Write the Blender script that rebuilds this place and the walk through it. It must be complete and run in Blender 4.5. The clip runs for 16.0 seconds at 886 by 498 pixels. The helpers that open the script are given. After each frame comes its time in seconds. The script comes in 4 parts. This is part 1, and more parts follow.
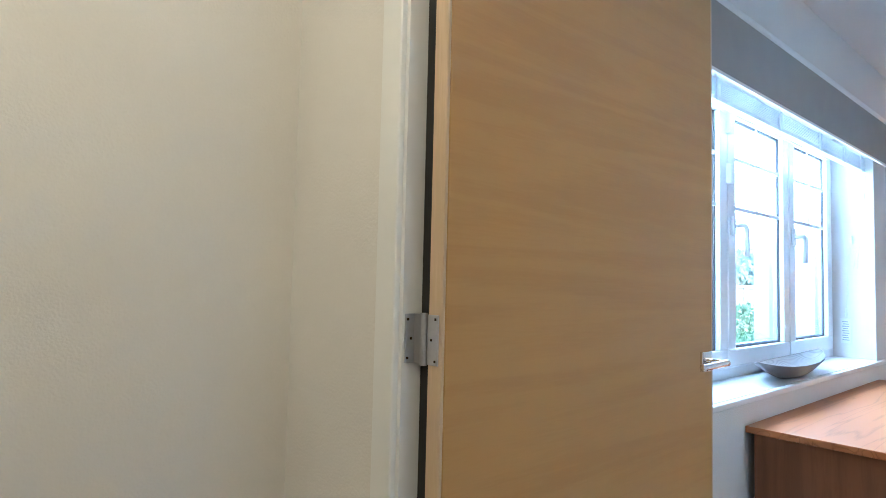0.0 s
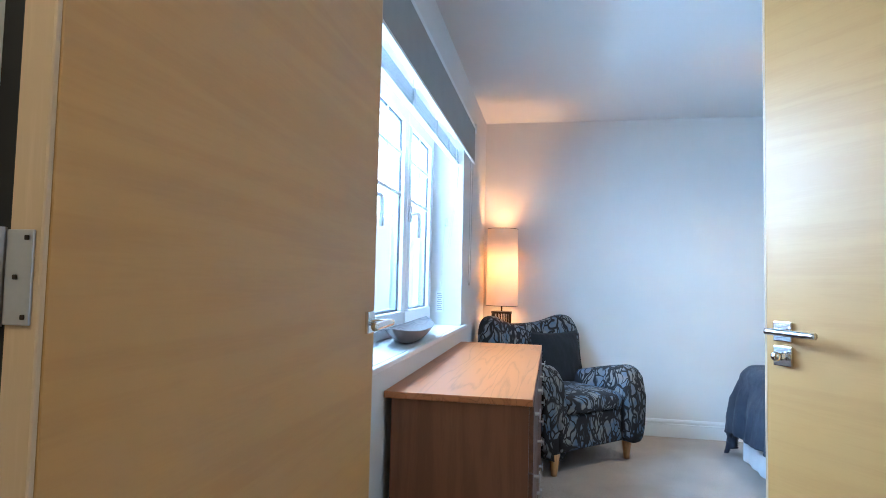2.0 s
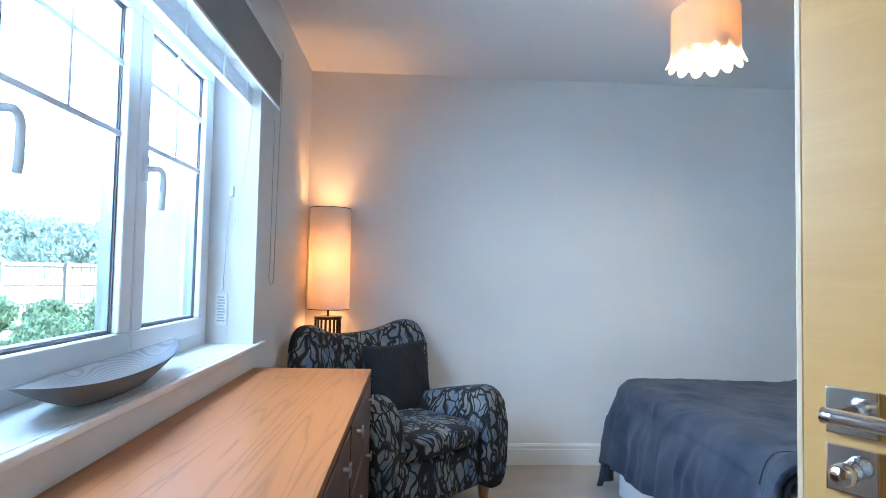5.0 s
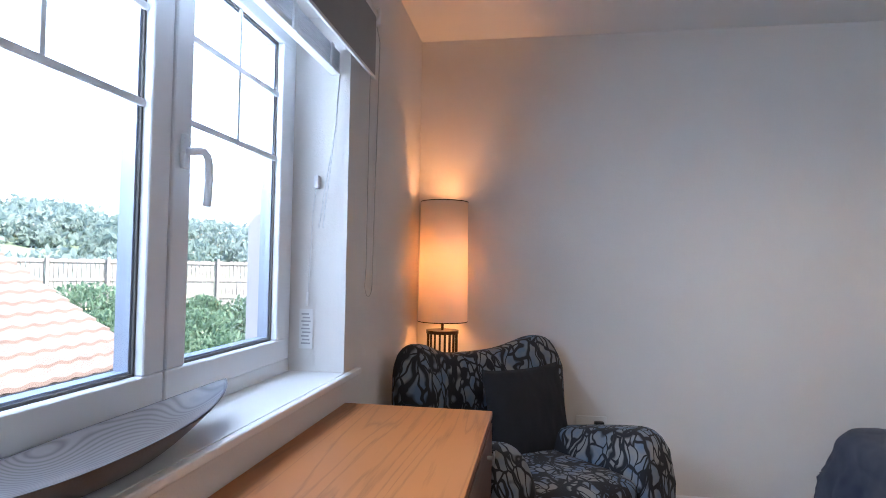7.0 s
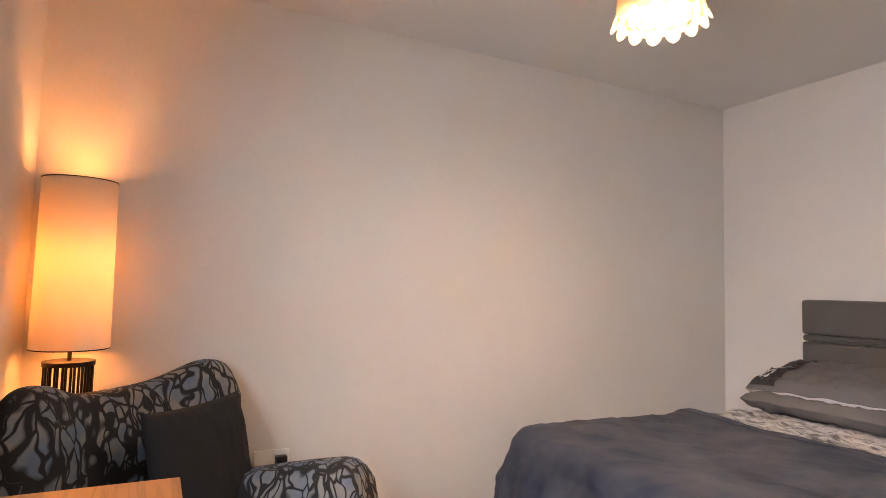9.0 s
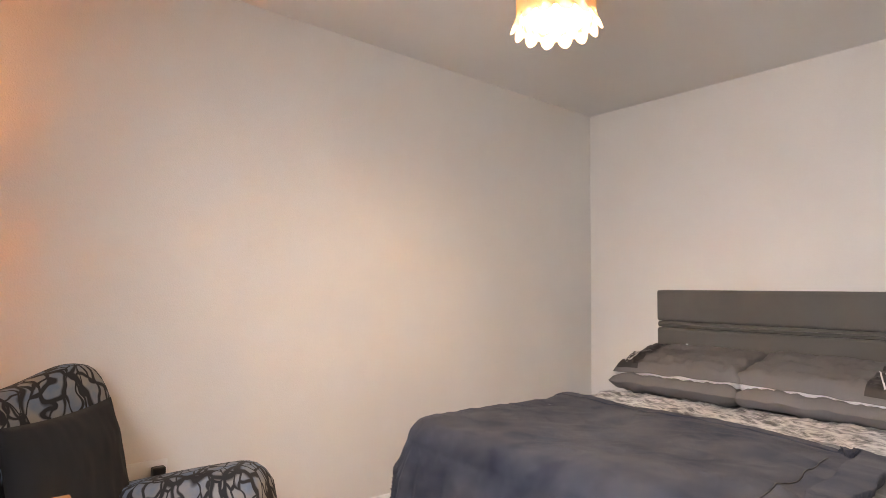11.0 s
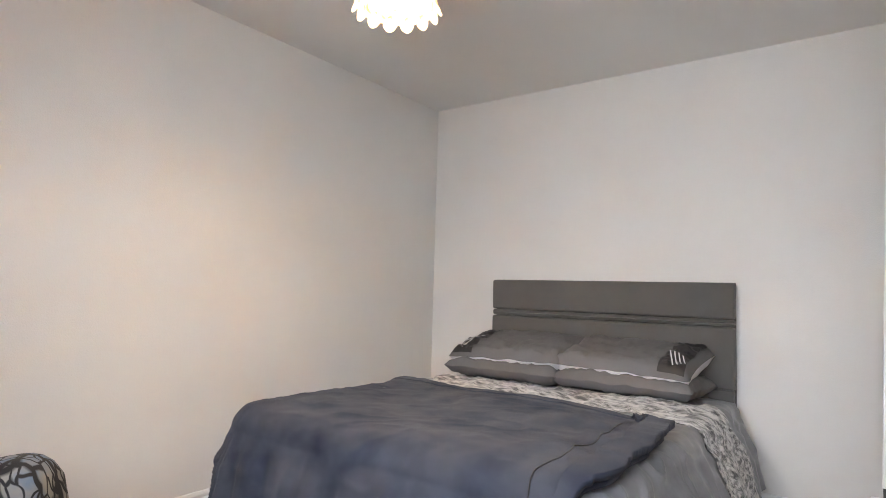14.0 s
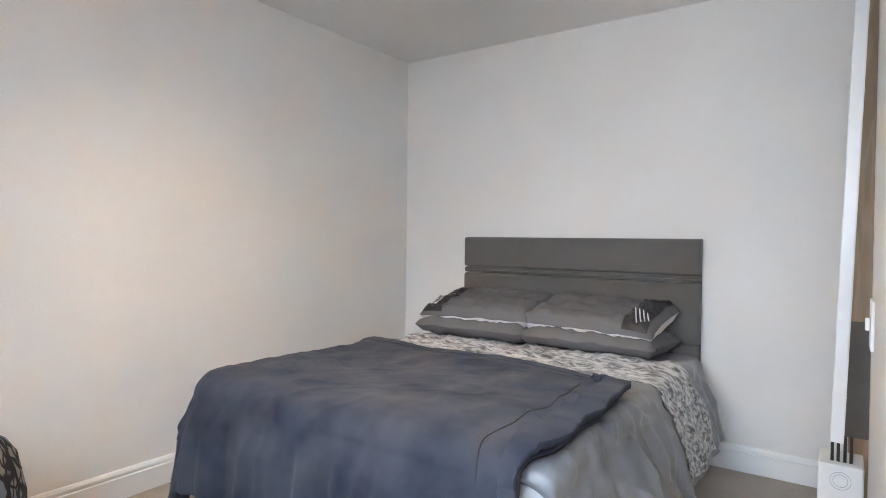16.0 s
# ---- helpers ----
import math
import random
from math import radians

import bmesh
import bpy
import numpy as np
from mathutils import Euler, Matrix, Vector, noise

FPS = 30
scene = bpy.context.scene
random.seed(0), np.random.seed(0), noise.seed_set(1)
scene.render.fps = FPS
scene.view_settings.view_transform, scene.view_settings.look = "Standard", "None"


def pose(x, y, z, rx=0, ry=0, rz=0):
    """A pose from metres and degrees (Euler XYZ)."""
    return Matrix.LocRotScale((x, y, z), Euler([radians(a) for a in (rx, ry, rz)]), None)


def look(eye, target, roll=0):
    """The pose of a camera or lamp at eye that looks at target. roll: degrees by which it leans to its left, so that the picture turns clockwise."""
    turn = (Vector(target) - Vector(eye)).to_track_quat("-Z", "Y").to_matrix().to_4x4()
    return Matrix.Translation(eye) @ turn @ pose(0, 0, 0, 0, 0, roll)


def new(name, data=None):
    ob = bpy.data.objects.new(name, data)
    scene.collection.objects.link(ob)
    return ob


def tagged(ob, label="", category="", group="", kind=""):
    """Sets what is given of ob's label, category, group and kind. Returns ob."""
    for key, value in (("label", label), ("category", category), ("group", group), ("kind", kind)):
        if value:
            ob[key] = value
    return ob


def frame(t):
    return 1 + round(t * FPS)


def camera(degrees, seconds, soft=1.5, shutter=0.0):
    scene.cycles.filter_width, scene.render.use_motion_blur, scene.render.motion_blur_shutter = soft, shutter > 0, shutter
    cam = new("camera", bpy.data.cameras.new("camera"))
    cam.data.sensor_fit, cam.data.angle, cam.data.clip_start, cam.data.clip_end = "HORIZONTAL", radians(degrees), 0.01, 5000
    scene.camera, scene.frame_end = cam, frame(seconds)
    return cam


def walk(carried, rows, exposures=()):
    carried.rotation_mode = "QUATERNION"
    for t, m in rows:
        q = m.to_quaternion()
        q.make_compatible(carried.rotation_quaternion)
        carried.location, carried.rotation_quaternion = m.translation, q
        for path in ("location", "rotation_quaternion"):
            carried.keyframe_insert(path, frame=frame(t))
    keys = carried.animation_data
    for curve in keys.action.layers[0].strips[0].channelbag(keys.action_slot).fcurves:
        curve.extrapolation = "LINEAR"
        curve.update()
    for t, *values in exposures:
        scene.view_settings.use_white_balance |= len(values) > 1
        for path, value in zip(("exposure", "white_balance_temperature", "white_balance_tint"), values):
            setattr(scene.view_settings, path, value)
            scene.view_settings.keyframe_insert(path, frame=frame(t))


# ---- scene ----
cam = camera(74.9, 16.0, 0.85)
PATH = [
    (0, (0.094, 0.59, 1.212), (1.392, 2.107, 1.322), 1.3),
    (0.5, (0.07, 0.63, 1.194), (1.686, 1.803, 1.313), 1.4),
    (1, (0.051, 0.715, 1.153), (1.872, 1.533, 1.272), 1.6),
    (1.5, (0.143, 0.827, 1.125), (2.043, 1.443, 1.237), 1.5),
    (2, (0.281, 0.871, 1.12), (2.243, 1.243, 1.23), 1.3),
    (2.5, (0.448, 0.85, 1.133), (2.438, 1.029, 1.24), 1.1),
    (3, (0.546, 0.825, 1.134), (2.544, 0.853, 1.237), 1.0),
    (3.5, (0.728, 0.82, 1.121), (2.722, 0.702, 1.217), 1.1),
    (3.7, (0.821, 0.822, 1.123), (2.813, 0.67, 1.219), 1.1),
    (5.8, (1.594, 0.741, 1.171), (3.593, 0.782, 1.243), 1.3),
    (6, (1.66, 0.76, 1.175), (3.655, 0.889, 1.246), 1.1),
    (6.5, (1.78, 0.779, 1.18), (3.756, 1.076, 1.247), 1.0),
    (7, (1.925, 0.79, 1.201), (3.897, 1.114, 1.268), 1.0),
    (7.5, (2.058, 0.88, 1.207), (4.046, 1.083, 1.275), 1.1),
    (8, (2.182, 0.948, 1.197), (4.17, 0.748, 1.279), 1.5),
    (8.5, (2.281, 0.964, 1.223), (4.165, 0.302, 1.33), 1.7),
    (9, (2.352, 0.995, 1.179), (4.141, 0.111, 1.316), 1.4),
    (11.5, (2.444, 1.115, 1.135), (3.91, -0.237, 1.277), 1.1),
    (12, (2.428, 1.062, 1.109), (3.811, -0.376, 1.26), 1.6),
    (12.5, (2.436, 1.062, 1.109), (3.711, -0.473, 1.256), 1.7),
    (13, (2.415, 1.05, 1.095), (3.644, -0.521, 1.245), 1.6),
    (13.5, (2.38, 1.034, 1.099), (3.58, -0.559, 1.246), 1.4),
    (14, (2.385, 1.04, 1.088), (3.562, -0.571, 1.23), 1.6),
    (14.5, (2.352, 1.024, 1.102), (3.526, -0.592, 1.208), 1.4),
    (15, (2.356, 1.006, 1.111), (3.512, -0.625, 1.169), 1.1),
    (15.5, (2.364, 0.992, 1.138), (3.503, -0.652, 1.144), 1),
    (16, (2.316, 0.95, 1.151), (3.459, -0.691, 1.117), 0.7),
]
EXPOSURES = [
    (0.0, 3.66, 4800, 3), (1.0, 3.60, 4750, 2), (2.5, 3.38, 4750, 2), (3.7, 3.22, 4800, 2), (6.0, 2.90, 5500, 7), (7.0, 2.54, 5900, 16), (8.0, 2.48, 7000, 22),
    (8.5, 2.63, 8600, 31), (9.0, 3.02, 8700, 29), (11.5, 3.28, 8600, 24), (12.5, 3.29, 8100, 20), (14.0, 3.31, 7500, 17), (16.0, 3.34, 6900, 14)]
walk(cam, [(t, look(eye, target, roll)) for t, eye, target, roll in PATH], EXPOSURES)

# ---- light ----
world = bpy.data.worlds.new("sky")
scene.world = world
world.use_nodes = True
wn = world.node_tree.nodes
sky = wn.new("ShaderNodeTexSky")
sky.sky_type, sky.sun_disc = "NISHITA", False
sky.sun_elevation, sky.sun_rotation = radians(48), radians(200)
sky.air_density, sky.dust_density, sky.ozone_density = 1.0, 1.2, 1.5
wn["Background"].inputs[1].default_value = 0.15
world.node_tree.links.new(sky.outputs[0], wn["Background"].inputs[0])


def lamp(name, kind, m, power, colour, size):
    d = bpy.data.lights.new(name, kind)
    d.energy, d.color = power, colour
    if kind == "SUN":
        d.angle = size
    else:
        d.shadow_soft_size = size
    ob = new(name, d)
    ob.matrix_world = m
    return ob


lamp("sun", "SUN", look((-2, -6, 7), (0, 0, 0)), 3.3, (1.0, 0.95, 0.88), radians(2))
lamp("pendant_bulb_light", "POINT", pose(3.74, -0.49, 2.22), 6.8, (1.0, 0.81, 0.60), 0.09)
lamp("corner_lamp_light", "POINT", pose(4.75, 1.25, 1.085), 0.34, (1.0, 0.45, 0.165), 0.03)
lamp("corner_lamp_light", "POINT", pose(4.75, 1.25, 1.27), 1.5, (1.0, 0.45, 0.165), 0.03)
lamp("corner_lamp_light", "POINT", pose(4.75, 1.25, 1.43), 0.36, (1.0, 0.45, 0.165), 0.06)
lamp("hall_ceiling_light", "POINT", pose(-0.25, 0.92, 2.28), 1.9, (1.0, 0.74, 0.42), 0.09)
day = bpy.data.lights.new("window_daylight", "AREA")
day.shape, day.size, day.size_y, day.energy, day.color, day.spread = "RECTANGLE", 1.86, 0.50, 8.6, (0.66, 0.82, 1.0), radians(180)
new("window_daylight", day).matrix_world = look((2.77, 1.74, 1.70), (2.72, 0.0, 1.02))


# ---- materials ----
def mat(name, base, rough=0.6, vary=0.06, scale=6.0, grain=120.0, bump=0.1, metal=0.0, stretch=(1, 1, 1), tint=None, coat=0.0, sheen=0.0, dist=0.002):
    m = bpy.data.materials.new(name)
    m.use_nodes = True
    n, l = m.node_tree.nodes, m.node_tree.links
    b = n["Principled BSDF"]
    b.inputs["Roughness"].default_value, b.inputs["Metallic"].default_value = rough, metal
    b.inputs["Coat Weight"].default_value, b.inputs["Sheen Weight"].default_value = coat, sheen
    co, mp = n.new("ShaderNodeTexCoord"), n.new("ShaderNodeMapping")
    mp.inputs["Scale"].default_value = stretch
    l.new(co.outputs["Object"], mp.inputs[0])
    big, fine = n.new("ShaderNodeTexNoise"), n.new("ShaderNodeTexNoise")
    big.inputs["Scale"].default_value, fine.inputs["Scale"].default_value = scale, grain
    big.inputs["Detail"].default_value = 5
    l.new(mp.outputs[0], big.inputs["Vector"]), l.new(mp.outputs[0], fine.inputs["Vector"])
    ramp = n.new("ShaderNodeValToRGB")
    other = tint or tuple(c * (1 - 2 * vary) for c in base)
    ramp.color_ramp.elements[0].color, ramp.color_ramp.elements[1].color = (*other, 1), (*base, 1)
    ramp.color_ramp.elements[0].position, ramp.color_ramp.elements[1].position = 0.3, 0.65
    add = n.new("ShaderNodeMath")
    add.operation = "MULTIPLY_ADD"
    add.inputs[1].default_value, add.inputs[2].default_value = 0.3, -0.15
    l.new(fine.outputs[0], add.inputs[0])
    tot = n.new("ShaderNodeMath")
    l.new(big.outputs[0], tot.inputs[0]), l.new(add.outputs[0], tot.inputs[1])
    l.new(tot.outputs[0], ramp.inputs[0]), l.new(ramp.outputs[0], b.inputs["Base Color"])
    if bump:
        bp = n.new("ShaderNodeBump")
        bp.inputs["Strength"].default_value, bp.inputs["Distance"].default_value = bump, dist
        l.new(fine.outputs[0], bp.inputs["Height"]), l.new(bp.outputs[0], b.inputs["Normal"])
    return m


def wood(name, light, dark, scale=2.0, stretch=(0.6, 9, 9), rough=0.35, lines=6.0, coat=0.0, contrast=(0.35, 0.7), fibre=0.55, gloss=0.5, detail=4.0):
    m = bpy.data.materials.new(name)
    m.use_nodes = True
    n, l = m.node_tree.nodes, m.node_tree.links
    b = n["Principled BSDF"]
    b.inputs["Roughness"].default_value, b.inputs["Coat Weight"].default_value = rough, coat
    b.inputs["Coat Roughness"].default_value, b.inputs["Specular IOR Level"].default_value = 0.25, gloss
    co, mp = n.new("ShaderNodeTexCoord"), n.new("ShaderNodeMapping")
    mp.inputs["Scale"].default_value = stretch
    l.new(co.outputs["Object"], mp.inputs[0])
    warp = n.new("ShaderNodeTexNoise")
    warp.inputs["Scale"].default_value, warp.inputs["Detail"].default_value, warp.inputs["Distortion"].default_value = scale, detail, 0.6
    l.new(mp.outputs[0], warp.inputs["Vector"])
    rings = n.new("ShaderNodeMath")
    rings.operation = "MULTIPLY"
    rings.inputs[1].default_value = lines
    l.new(warp.outputs[0], rings.inputs[0])
    wave = n.new("ShaderNodeMath")
    wave.operation = "PINGPONG"
    wave.inputs[1].default_value = 0.5
    l.new(rings.outputs[0], wave.inputs[0])
    fib = n.new("ShaderNodeTexNoise")
    fib.inputs["Scale"].default_value, fib.inputs["Detail"].default_value = scale * 22, 3
    l.new(mp.outputs[0], fib.inputs["Vector"])
    mixv = n.new("ShaderNodeMath")
    mixv.operation = "MULTIPLY_ADD"
    mixv.inputs[1].default_value = fibre
    l.new(fib.outputs[0], mixv.inputs[0]), l.new(wave.outputs[0], mixv.inputs[2])
    ramp = n.new("ShaderNodeValToRGB")
    ramp.color_ramp.elements[0].color, ramp.color_ramp.elements[1].color = (*dark, 1), (*light, 1)
    ramp.color_ramp.elements[0].position, ramp.color_ramp.elements[1].position = contrast
    l.new(mixv.outputs[0], ramp.inputs[0]), l.new(ramp.outputs[0], b.inputs["Base Color"])
    bp = n.new("ShaderNodeBump")
    bp.inputs["Strength"].default_value, bp.inputs["Distance"].default_value = 0.08, 0.001
    l.new(fib.outputs[0], bp.inputs["Height"]), l.new(bp.outputs[0], b.inputs["Normal"])
    return m


def branch_fabric(name):
    m = bpy.data.materials.new(name)
    m.use_nodes = True
    n, l = m.node_tree.nodes, m.node_tree.links
    b = n["Principled BSDF"]
    b.inputs["Roughness"].default_value = 0.8
    co = n.new("ShaderNodeTexCoord")
    warp = n.new("ShaderNodeTexNoise")
    warp.inputs["Scale"].default_value, warp.inputs["Detail"].default_value = 6, 2
    add = n.new("ShaderNodeMix")
    add.data_type, add.blend_type = "RGBA", "LINEAR_LIGHT"
    add.inputs["Factor"].default_value = 0.075
    l.new(co.outputs["Object"], warp.inputs["Vector"])
    l.new(co.outputs["Object"], add.inputs["A"]), l.new(warp.outputs["Color"], add.inputs["B"])
    width = n.new("ShaderNodeTexNoise")
    width.inputs["Scale"].default_value = 11
    l.new(co.outputs["Object"], width.inputs["Vector"])
    layers = []
    for size, thick in (((29, 29, 11), 0.23), ((10, 10, 3.2), 0.16)):
        mp = n.new("ShaderNodeMapping")
        mp.inputs["Scale"].default_value, mp.inputs["Rotation"].default_value = size, (0.25, 0.2, 0.4)
        l.new(add.outputs["Result"], mp.inputs[0])
        cells = n.new("ShaderNodeTexVoronoi")
        cells.feature = "DISTANCE_TO_EDGE"
        cells.inputs["Scale"].default_value = 1.0
        l.new(mp.outputs[0], cells.inputs["Vector"])
        sub = n.new("ShaderNodeMath")
        sub.operation = "MULTIPLY_ADD"
        sub.inputs[1].default_value, sub.inputs[2].default_value = -thick, thick * 0.22
        l.new(width.outputs[0], sub.inputs[0])
        tot = n.new("ShaderNodeMath")
        l.new(cells.outputs["Distance"], tot.inputs[0]), l.new(sub.outputs[0], tot.inputs[1])
        layers.append(tot)
    low = n.new("ShaderNodeMath")
    low.operation = "MINIMUM"
    l.new(layers[0].outputs[0], low.inputs[0]), l.new(layers[1].outputs[0], low.inputs[1])
    edge = n.new("ShaderNodeValToRGB")
    edge.color_ramp.elements[0].position, edge.color_ramp.elements[1].position = 0.0, 0.055
    l.new(low.outputs[0], edge.inputs[0])
    # Blue end of the ground colour stands for daylight on neutral grey cloth.
    ground = n.new("ShaderNodeValToRGB")
    ground.color_ramp.elements[0].position, ground.color_ramp.elements[1].position = 0.40, 0.60
    ground.color_ramp.elements[0].color, ground.color_ramp.elements[1].color = (0.10, 0.145, 0.215, 1), (0.225, 0.215, 0.20, 1)
    patch = n.new("ShaderNodeTexNoise")
    patch.inputs["Scale"].default_value, patch.inputs["Detail"].default_value = 9, 7
    l.new(co.outputs["Object"], patch.inputs["Vector"]), l.new(patch.outputs[0], ground.inputs[0])
    mix = n.new("ShaderNodeMix")
    mix.data_type = "RGBA"
    mix.inputs["A"].default_value = (0.009, 0.009, 0.011, 1)
    l.new(edge.outputs[0], mix.inputs["Factor"]), l.new(ground.outputs[0], mix.inputs["B"])
    l.new(mix.outputs["Result"], b.inputs["Base Color"])
    weave = n.new("ShaderNodeTexNoise")
    weave.inputs["Scale"].default_value = 320
    l.new(co.outputs["Object"], weave.inputs["Vector"])
    bp = n.new("ShaderNodeBump")
    bp.inputs["Strength"].default_value, bp.inputs["Distance"].default_value = 0.3, 0.002
    l.new(weave.outputs[0], bp.inputs["Height"]), l.new(bp.outputs[0], b.inputs["Normal"])
    return m


def glow(name, colour, strength):
    m = bpy.data.materials.new(name)
    m.use_nodes = True
    b = m.node_tree.nodes["Principled BSDF"]
    b.inputs["Base Color"].default_value = (*colour, 1)
    b.inputs["Emission Color"].default_value, b.inputs["Emission Strength"].default_value = (*colour, 1), strength
    return m


def translucent(name, colour, share, weave=0.0):
    m = bpy.data.materials.new(name)
    m.use_nodes = True
    n, l = m.node_tree.nodes, m.node_tree.links
    b = n["Principled BSDF"]
    b.inputs["Base Color"].default_value, b.inputs["Roughness"].default_value = (*colour, 1), 0.7
    t, mix = n.new("ShaderNodeBsdfTranslucent"), n.new("ShaderNodeMixShader")
    t.inputs[0].default_value = (*colour, 1)
    mix.inputs[0].default_value = share
    l.new(b.outputs[0], mix.inputs[1]), l.new(t.outputs[0], mix.inputs[2])
    l.new(mix.outputs[0], n["Material Output"].inputs[0])
    if weave:
        tex, bp = n.new("ShaderNodeTexNoise"), n.new("ShaderNodeBump")
        tex.inputs["Scale"].default_value = weave
        bp.inputs["Strength"].default_value, bp.inputs["Distance"].default_value = 0.25, 0.001
        l.new(tex.outputs[0], bp.inputs["Height"]), l.new(bp.outputs[0], b.inputs["Normal"])
    return m


def glass_mat():
    m = bpy.data.materials.new("window_glass")
    m.use_nodes = True
    b = m.node_tree.nodes["Principled BSDF"]
    b.inputs["Base Color"].default_value = (1, 1, 1, 1)
    b.inputs["Transmission Weight"].default_value, b.inputs["Roughness"].default_value, b.inputs["IOR"].default_value = 1.0, 0.0, 1.45
    return m


M_WALL = mat("wall_paint", (0.76, 0.735, 0.70), 0.72, 0.022, 2.5, 190, 0.5, dist=0.0018)
M_CEIL = mat("ceiling_paint", (0.80, 0.79, 0.77), 0.8, 0.012, 2.0, 240, 0.12, dist=0.001)
M_GLOSS = mat("white_gloss_paint", (0.80, 0.80, 0.79), 0.3, 0.01, 3, 60, 0.02)
M_UPVC = mat("white_upvc", (0.82, 0.84, 0.86), 0.28, 0.008, 3, 40, 0.0)
M_CARPET = mat("beige_carpet", (0.43, 0.36, 0.29), 0.95, 0.07, 5, 420, 0.9, tint=(0.35, 0.29, 0.235), dist=0.006, sheen=0.3)
M_OAK = wood("pale_oak_veneer", (0.53, 0.300, 0.092), (0.495, 0.272, 0.080), 1.3, (0.5, 0.5, 8), 0.42, 3.0)
M_LIP = wood("oak_lipping", (0.66, 0.50, 0.33), (0.58, 0.43, 0.27), 1.5, (8, 8, 0.6), 0.45)
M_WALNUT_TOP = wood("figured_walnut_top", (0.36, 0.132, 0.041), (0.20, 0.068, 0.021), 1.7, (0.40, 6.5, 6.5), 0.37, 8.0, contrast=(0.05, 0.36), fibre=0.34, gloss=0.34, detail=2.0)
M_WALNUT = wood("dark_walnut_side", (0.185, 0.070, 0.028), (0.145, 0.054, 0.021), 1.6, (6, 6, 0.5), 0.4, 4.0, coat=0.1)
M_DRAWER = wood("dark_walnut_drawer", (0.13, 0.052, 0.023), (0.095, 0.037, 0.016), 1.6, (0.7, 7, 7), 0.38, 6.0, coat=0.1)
M_BEECH = wood("amber_beech_leg", (0.55, 0.30, 0.11), (0.45, 0.23, 0.08), 3, (8, 8, 1), 0.35)
M_FABRIC = branch_fabric("tree_branch_fabric")
M_BLACKCLOTH = mat("black_cotton", (0.010, 0.010, 0.012), 0.9, 0.1, 9, 350, 0.4)
M_CHROME = mat("chrome", (0.78, 0.78, 0.79), 0.12, 0.02, 8, 60, 0.0, metal=1.0)
M_STEEL = mat("brushed_steel", (0.55, 0.55, 0.56), 0.34, 0.05, 9, 200, 0.03, metal=1.0)
M_DARKMETAL = mat("dark_bronze_metal", (0.035, 0.022, 0.015), 0.4, 0.1, 9, 80, 0.0, metal=0.6)
M_BLACK = mat("black_plastic", (0.012, 0.012, 0.013), 0.45, 0.05, 9, 80, 0.0)
M_BLIND = mat("grey_blind_fabric", (0.35, 0.335, 0.315), 0.85, 0.03, 8, 500, 0.2)
M_SLAT = mat("white_slat", (0.78, 0.80, 0.82), 0.35, 0.01, 8, 60, 0.0)
M_CORD = mat("white_cord", (0.72, 0.72, 0.71), 0.7, 0.03, 60, 400, 0.2)
M_CHAIN = mat("beaded_chain_metal", (0.50, 0.48, 0.45), 0.4, 0.05, 60, 200, 0.0, metal=0.5)
M_THROW = mat("blue_grey_fleece", (0.056, 0.064, 0.086), 0.92, 0.2, 5, 520, 0.5, tint=(0.008, 0.016, 0.040), dist=0.004, sheen=0.05)
M_DUVET = mat("grey_satin", (0.235, 0.24, 0.255), 0.31, 0.06, 4, 90, 0.15, tint=(0.19, 0.195, 0.21))
M_PILLOW = mat("grey_cotton", (0.14, 0.137, 0.14), 0.7, 0.05, 5, 220, 0.15)
M_PILLOWDARK = mat("charcoal_satin", (0.028, 0.026, 0.027), 0.4, 0.1, 9, 100, 0.2)
M_WHITECLOTH = mat("white_cotton", (0.74, 0.73, 0.74), 0.8, 0.03, 6, 240, 0.3)
M_HEAD = mat("grey_woven_upholstery", (0.115, 0.108, 0.102), 0.85, 0.05, 8, 520, 0.4, sheen=0.2)
M_PEWTER = mat("dark_pewter_bowl", (0.135, 0.12, 0.116), 0.36, 0.08, 10, 120, 0.1)
M_RIBBED = wood("ribbed_bowl_inside", (0.15, 0.128, 0.118), (0.08, 0.066, 0.06), 1.6, (1.2, 3.2, 0.3), 0.45, 84.0, contrast=(0.08, 0.4), fibre=0.1, detail=0.0)
M_SHADE = translucent("cream_lamp_fabric", (0.90, 0.80, 0.66), 0.22, 420)
M_PETAL = translucent("ivory_petal_plastic", (0.80, 0.62, 0.40), 0.27)
M_BULB = glow("lit_bulb", (1.0, 0.84, 0.60), 3.0)
M_PLASTIC = mat("white_plastic", (0.80, 0.80, 0.79), 0.35, 0.01, 8, 60, 0.0)
M_TAN = wood("tan_board", (0.42, 0.31, 0.21), (0.34, 0.25, 0.165), 2, (6, 6, 0.6), 0.5)
M_GREYCLOTH = mat("grey_leather_cloth", (0.14, 0.13, 0.12), 0.6, 0.1, 8, 150, 0.2)
M_GREYLINE = mat("grey_print", (0.42, 0.43, 0.44), 0.7, 0.02, 9, 80, 0.0)
M_SPACER = mat("dark_spacer_metal", (0.26, 0.29, 0.35), 0.5, 0.05, 9, 80, 0.0)
M_GLASS = glass_mat()
M_RENDER = mat("pinkish_render", (0.62, 0.56, 0.52), 0.9, 0.05, 3, 90, 0.4)
M_TILE = mat("terracotta_roof_tile", (0.215, 0.155, 0.12), 0.8, 0.12, 4, 60, 0.3, tint=(0.165, 0.115, 0.088))
M_FENCE = wood("weathered_fence_board", (0.26, 0.235, 0.20), (0.20, 0.175, 0.15), 2, (6, 6, 0.6), 0.8)
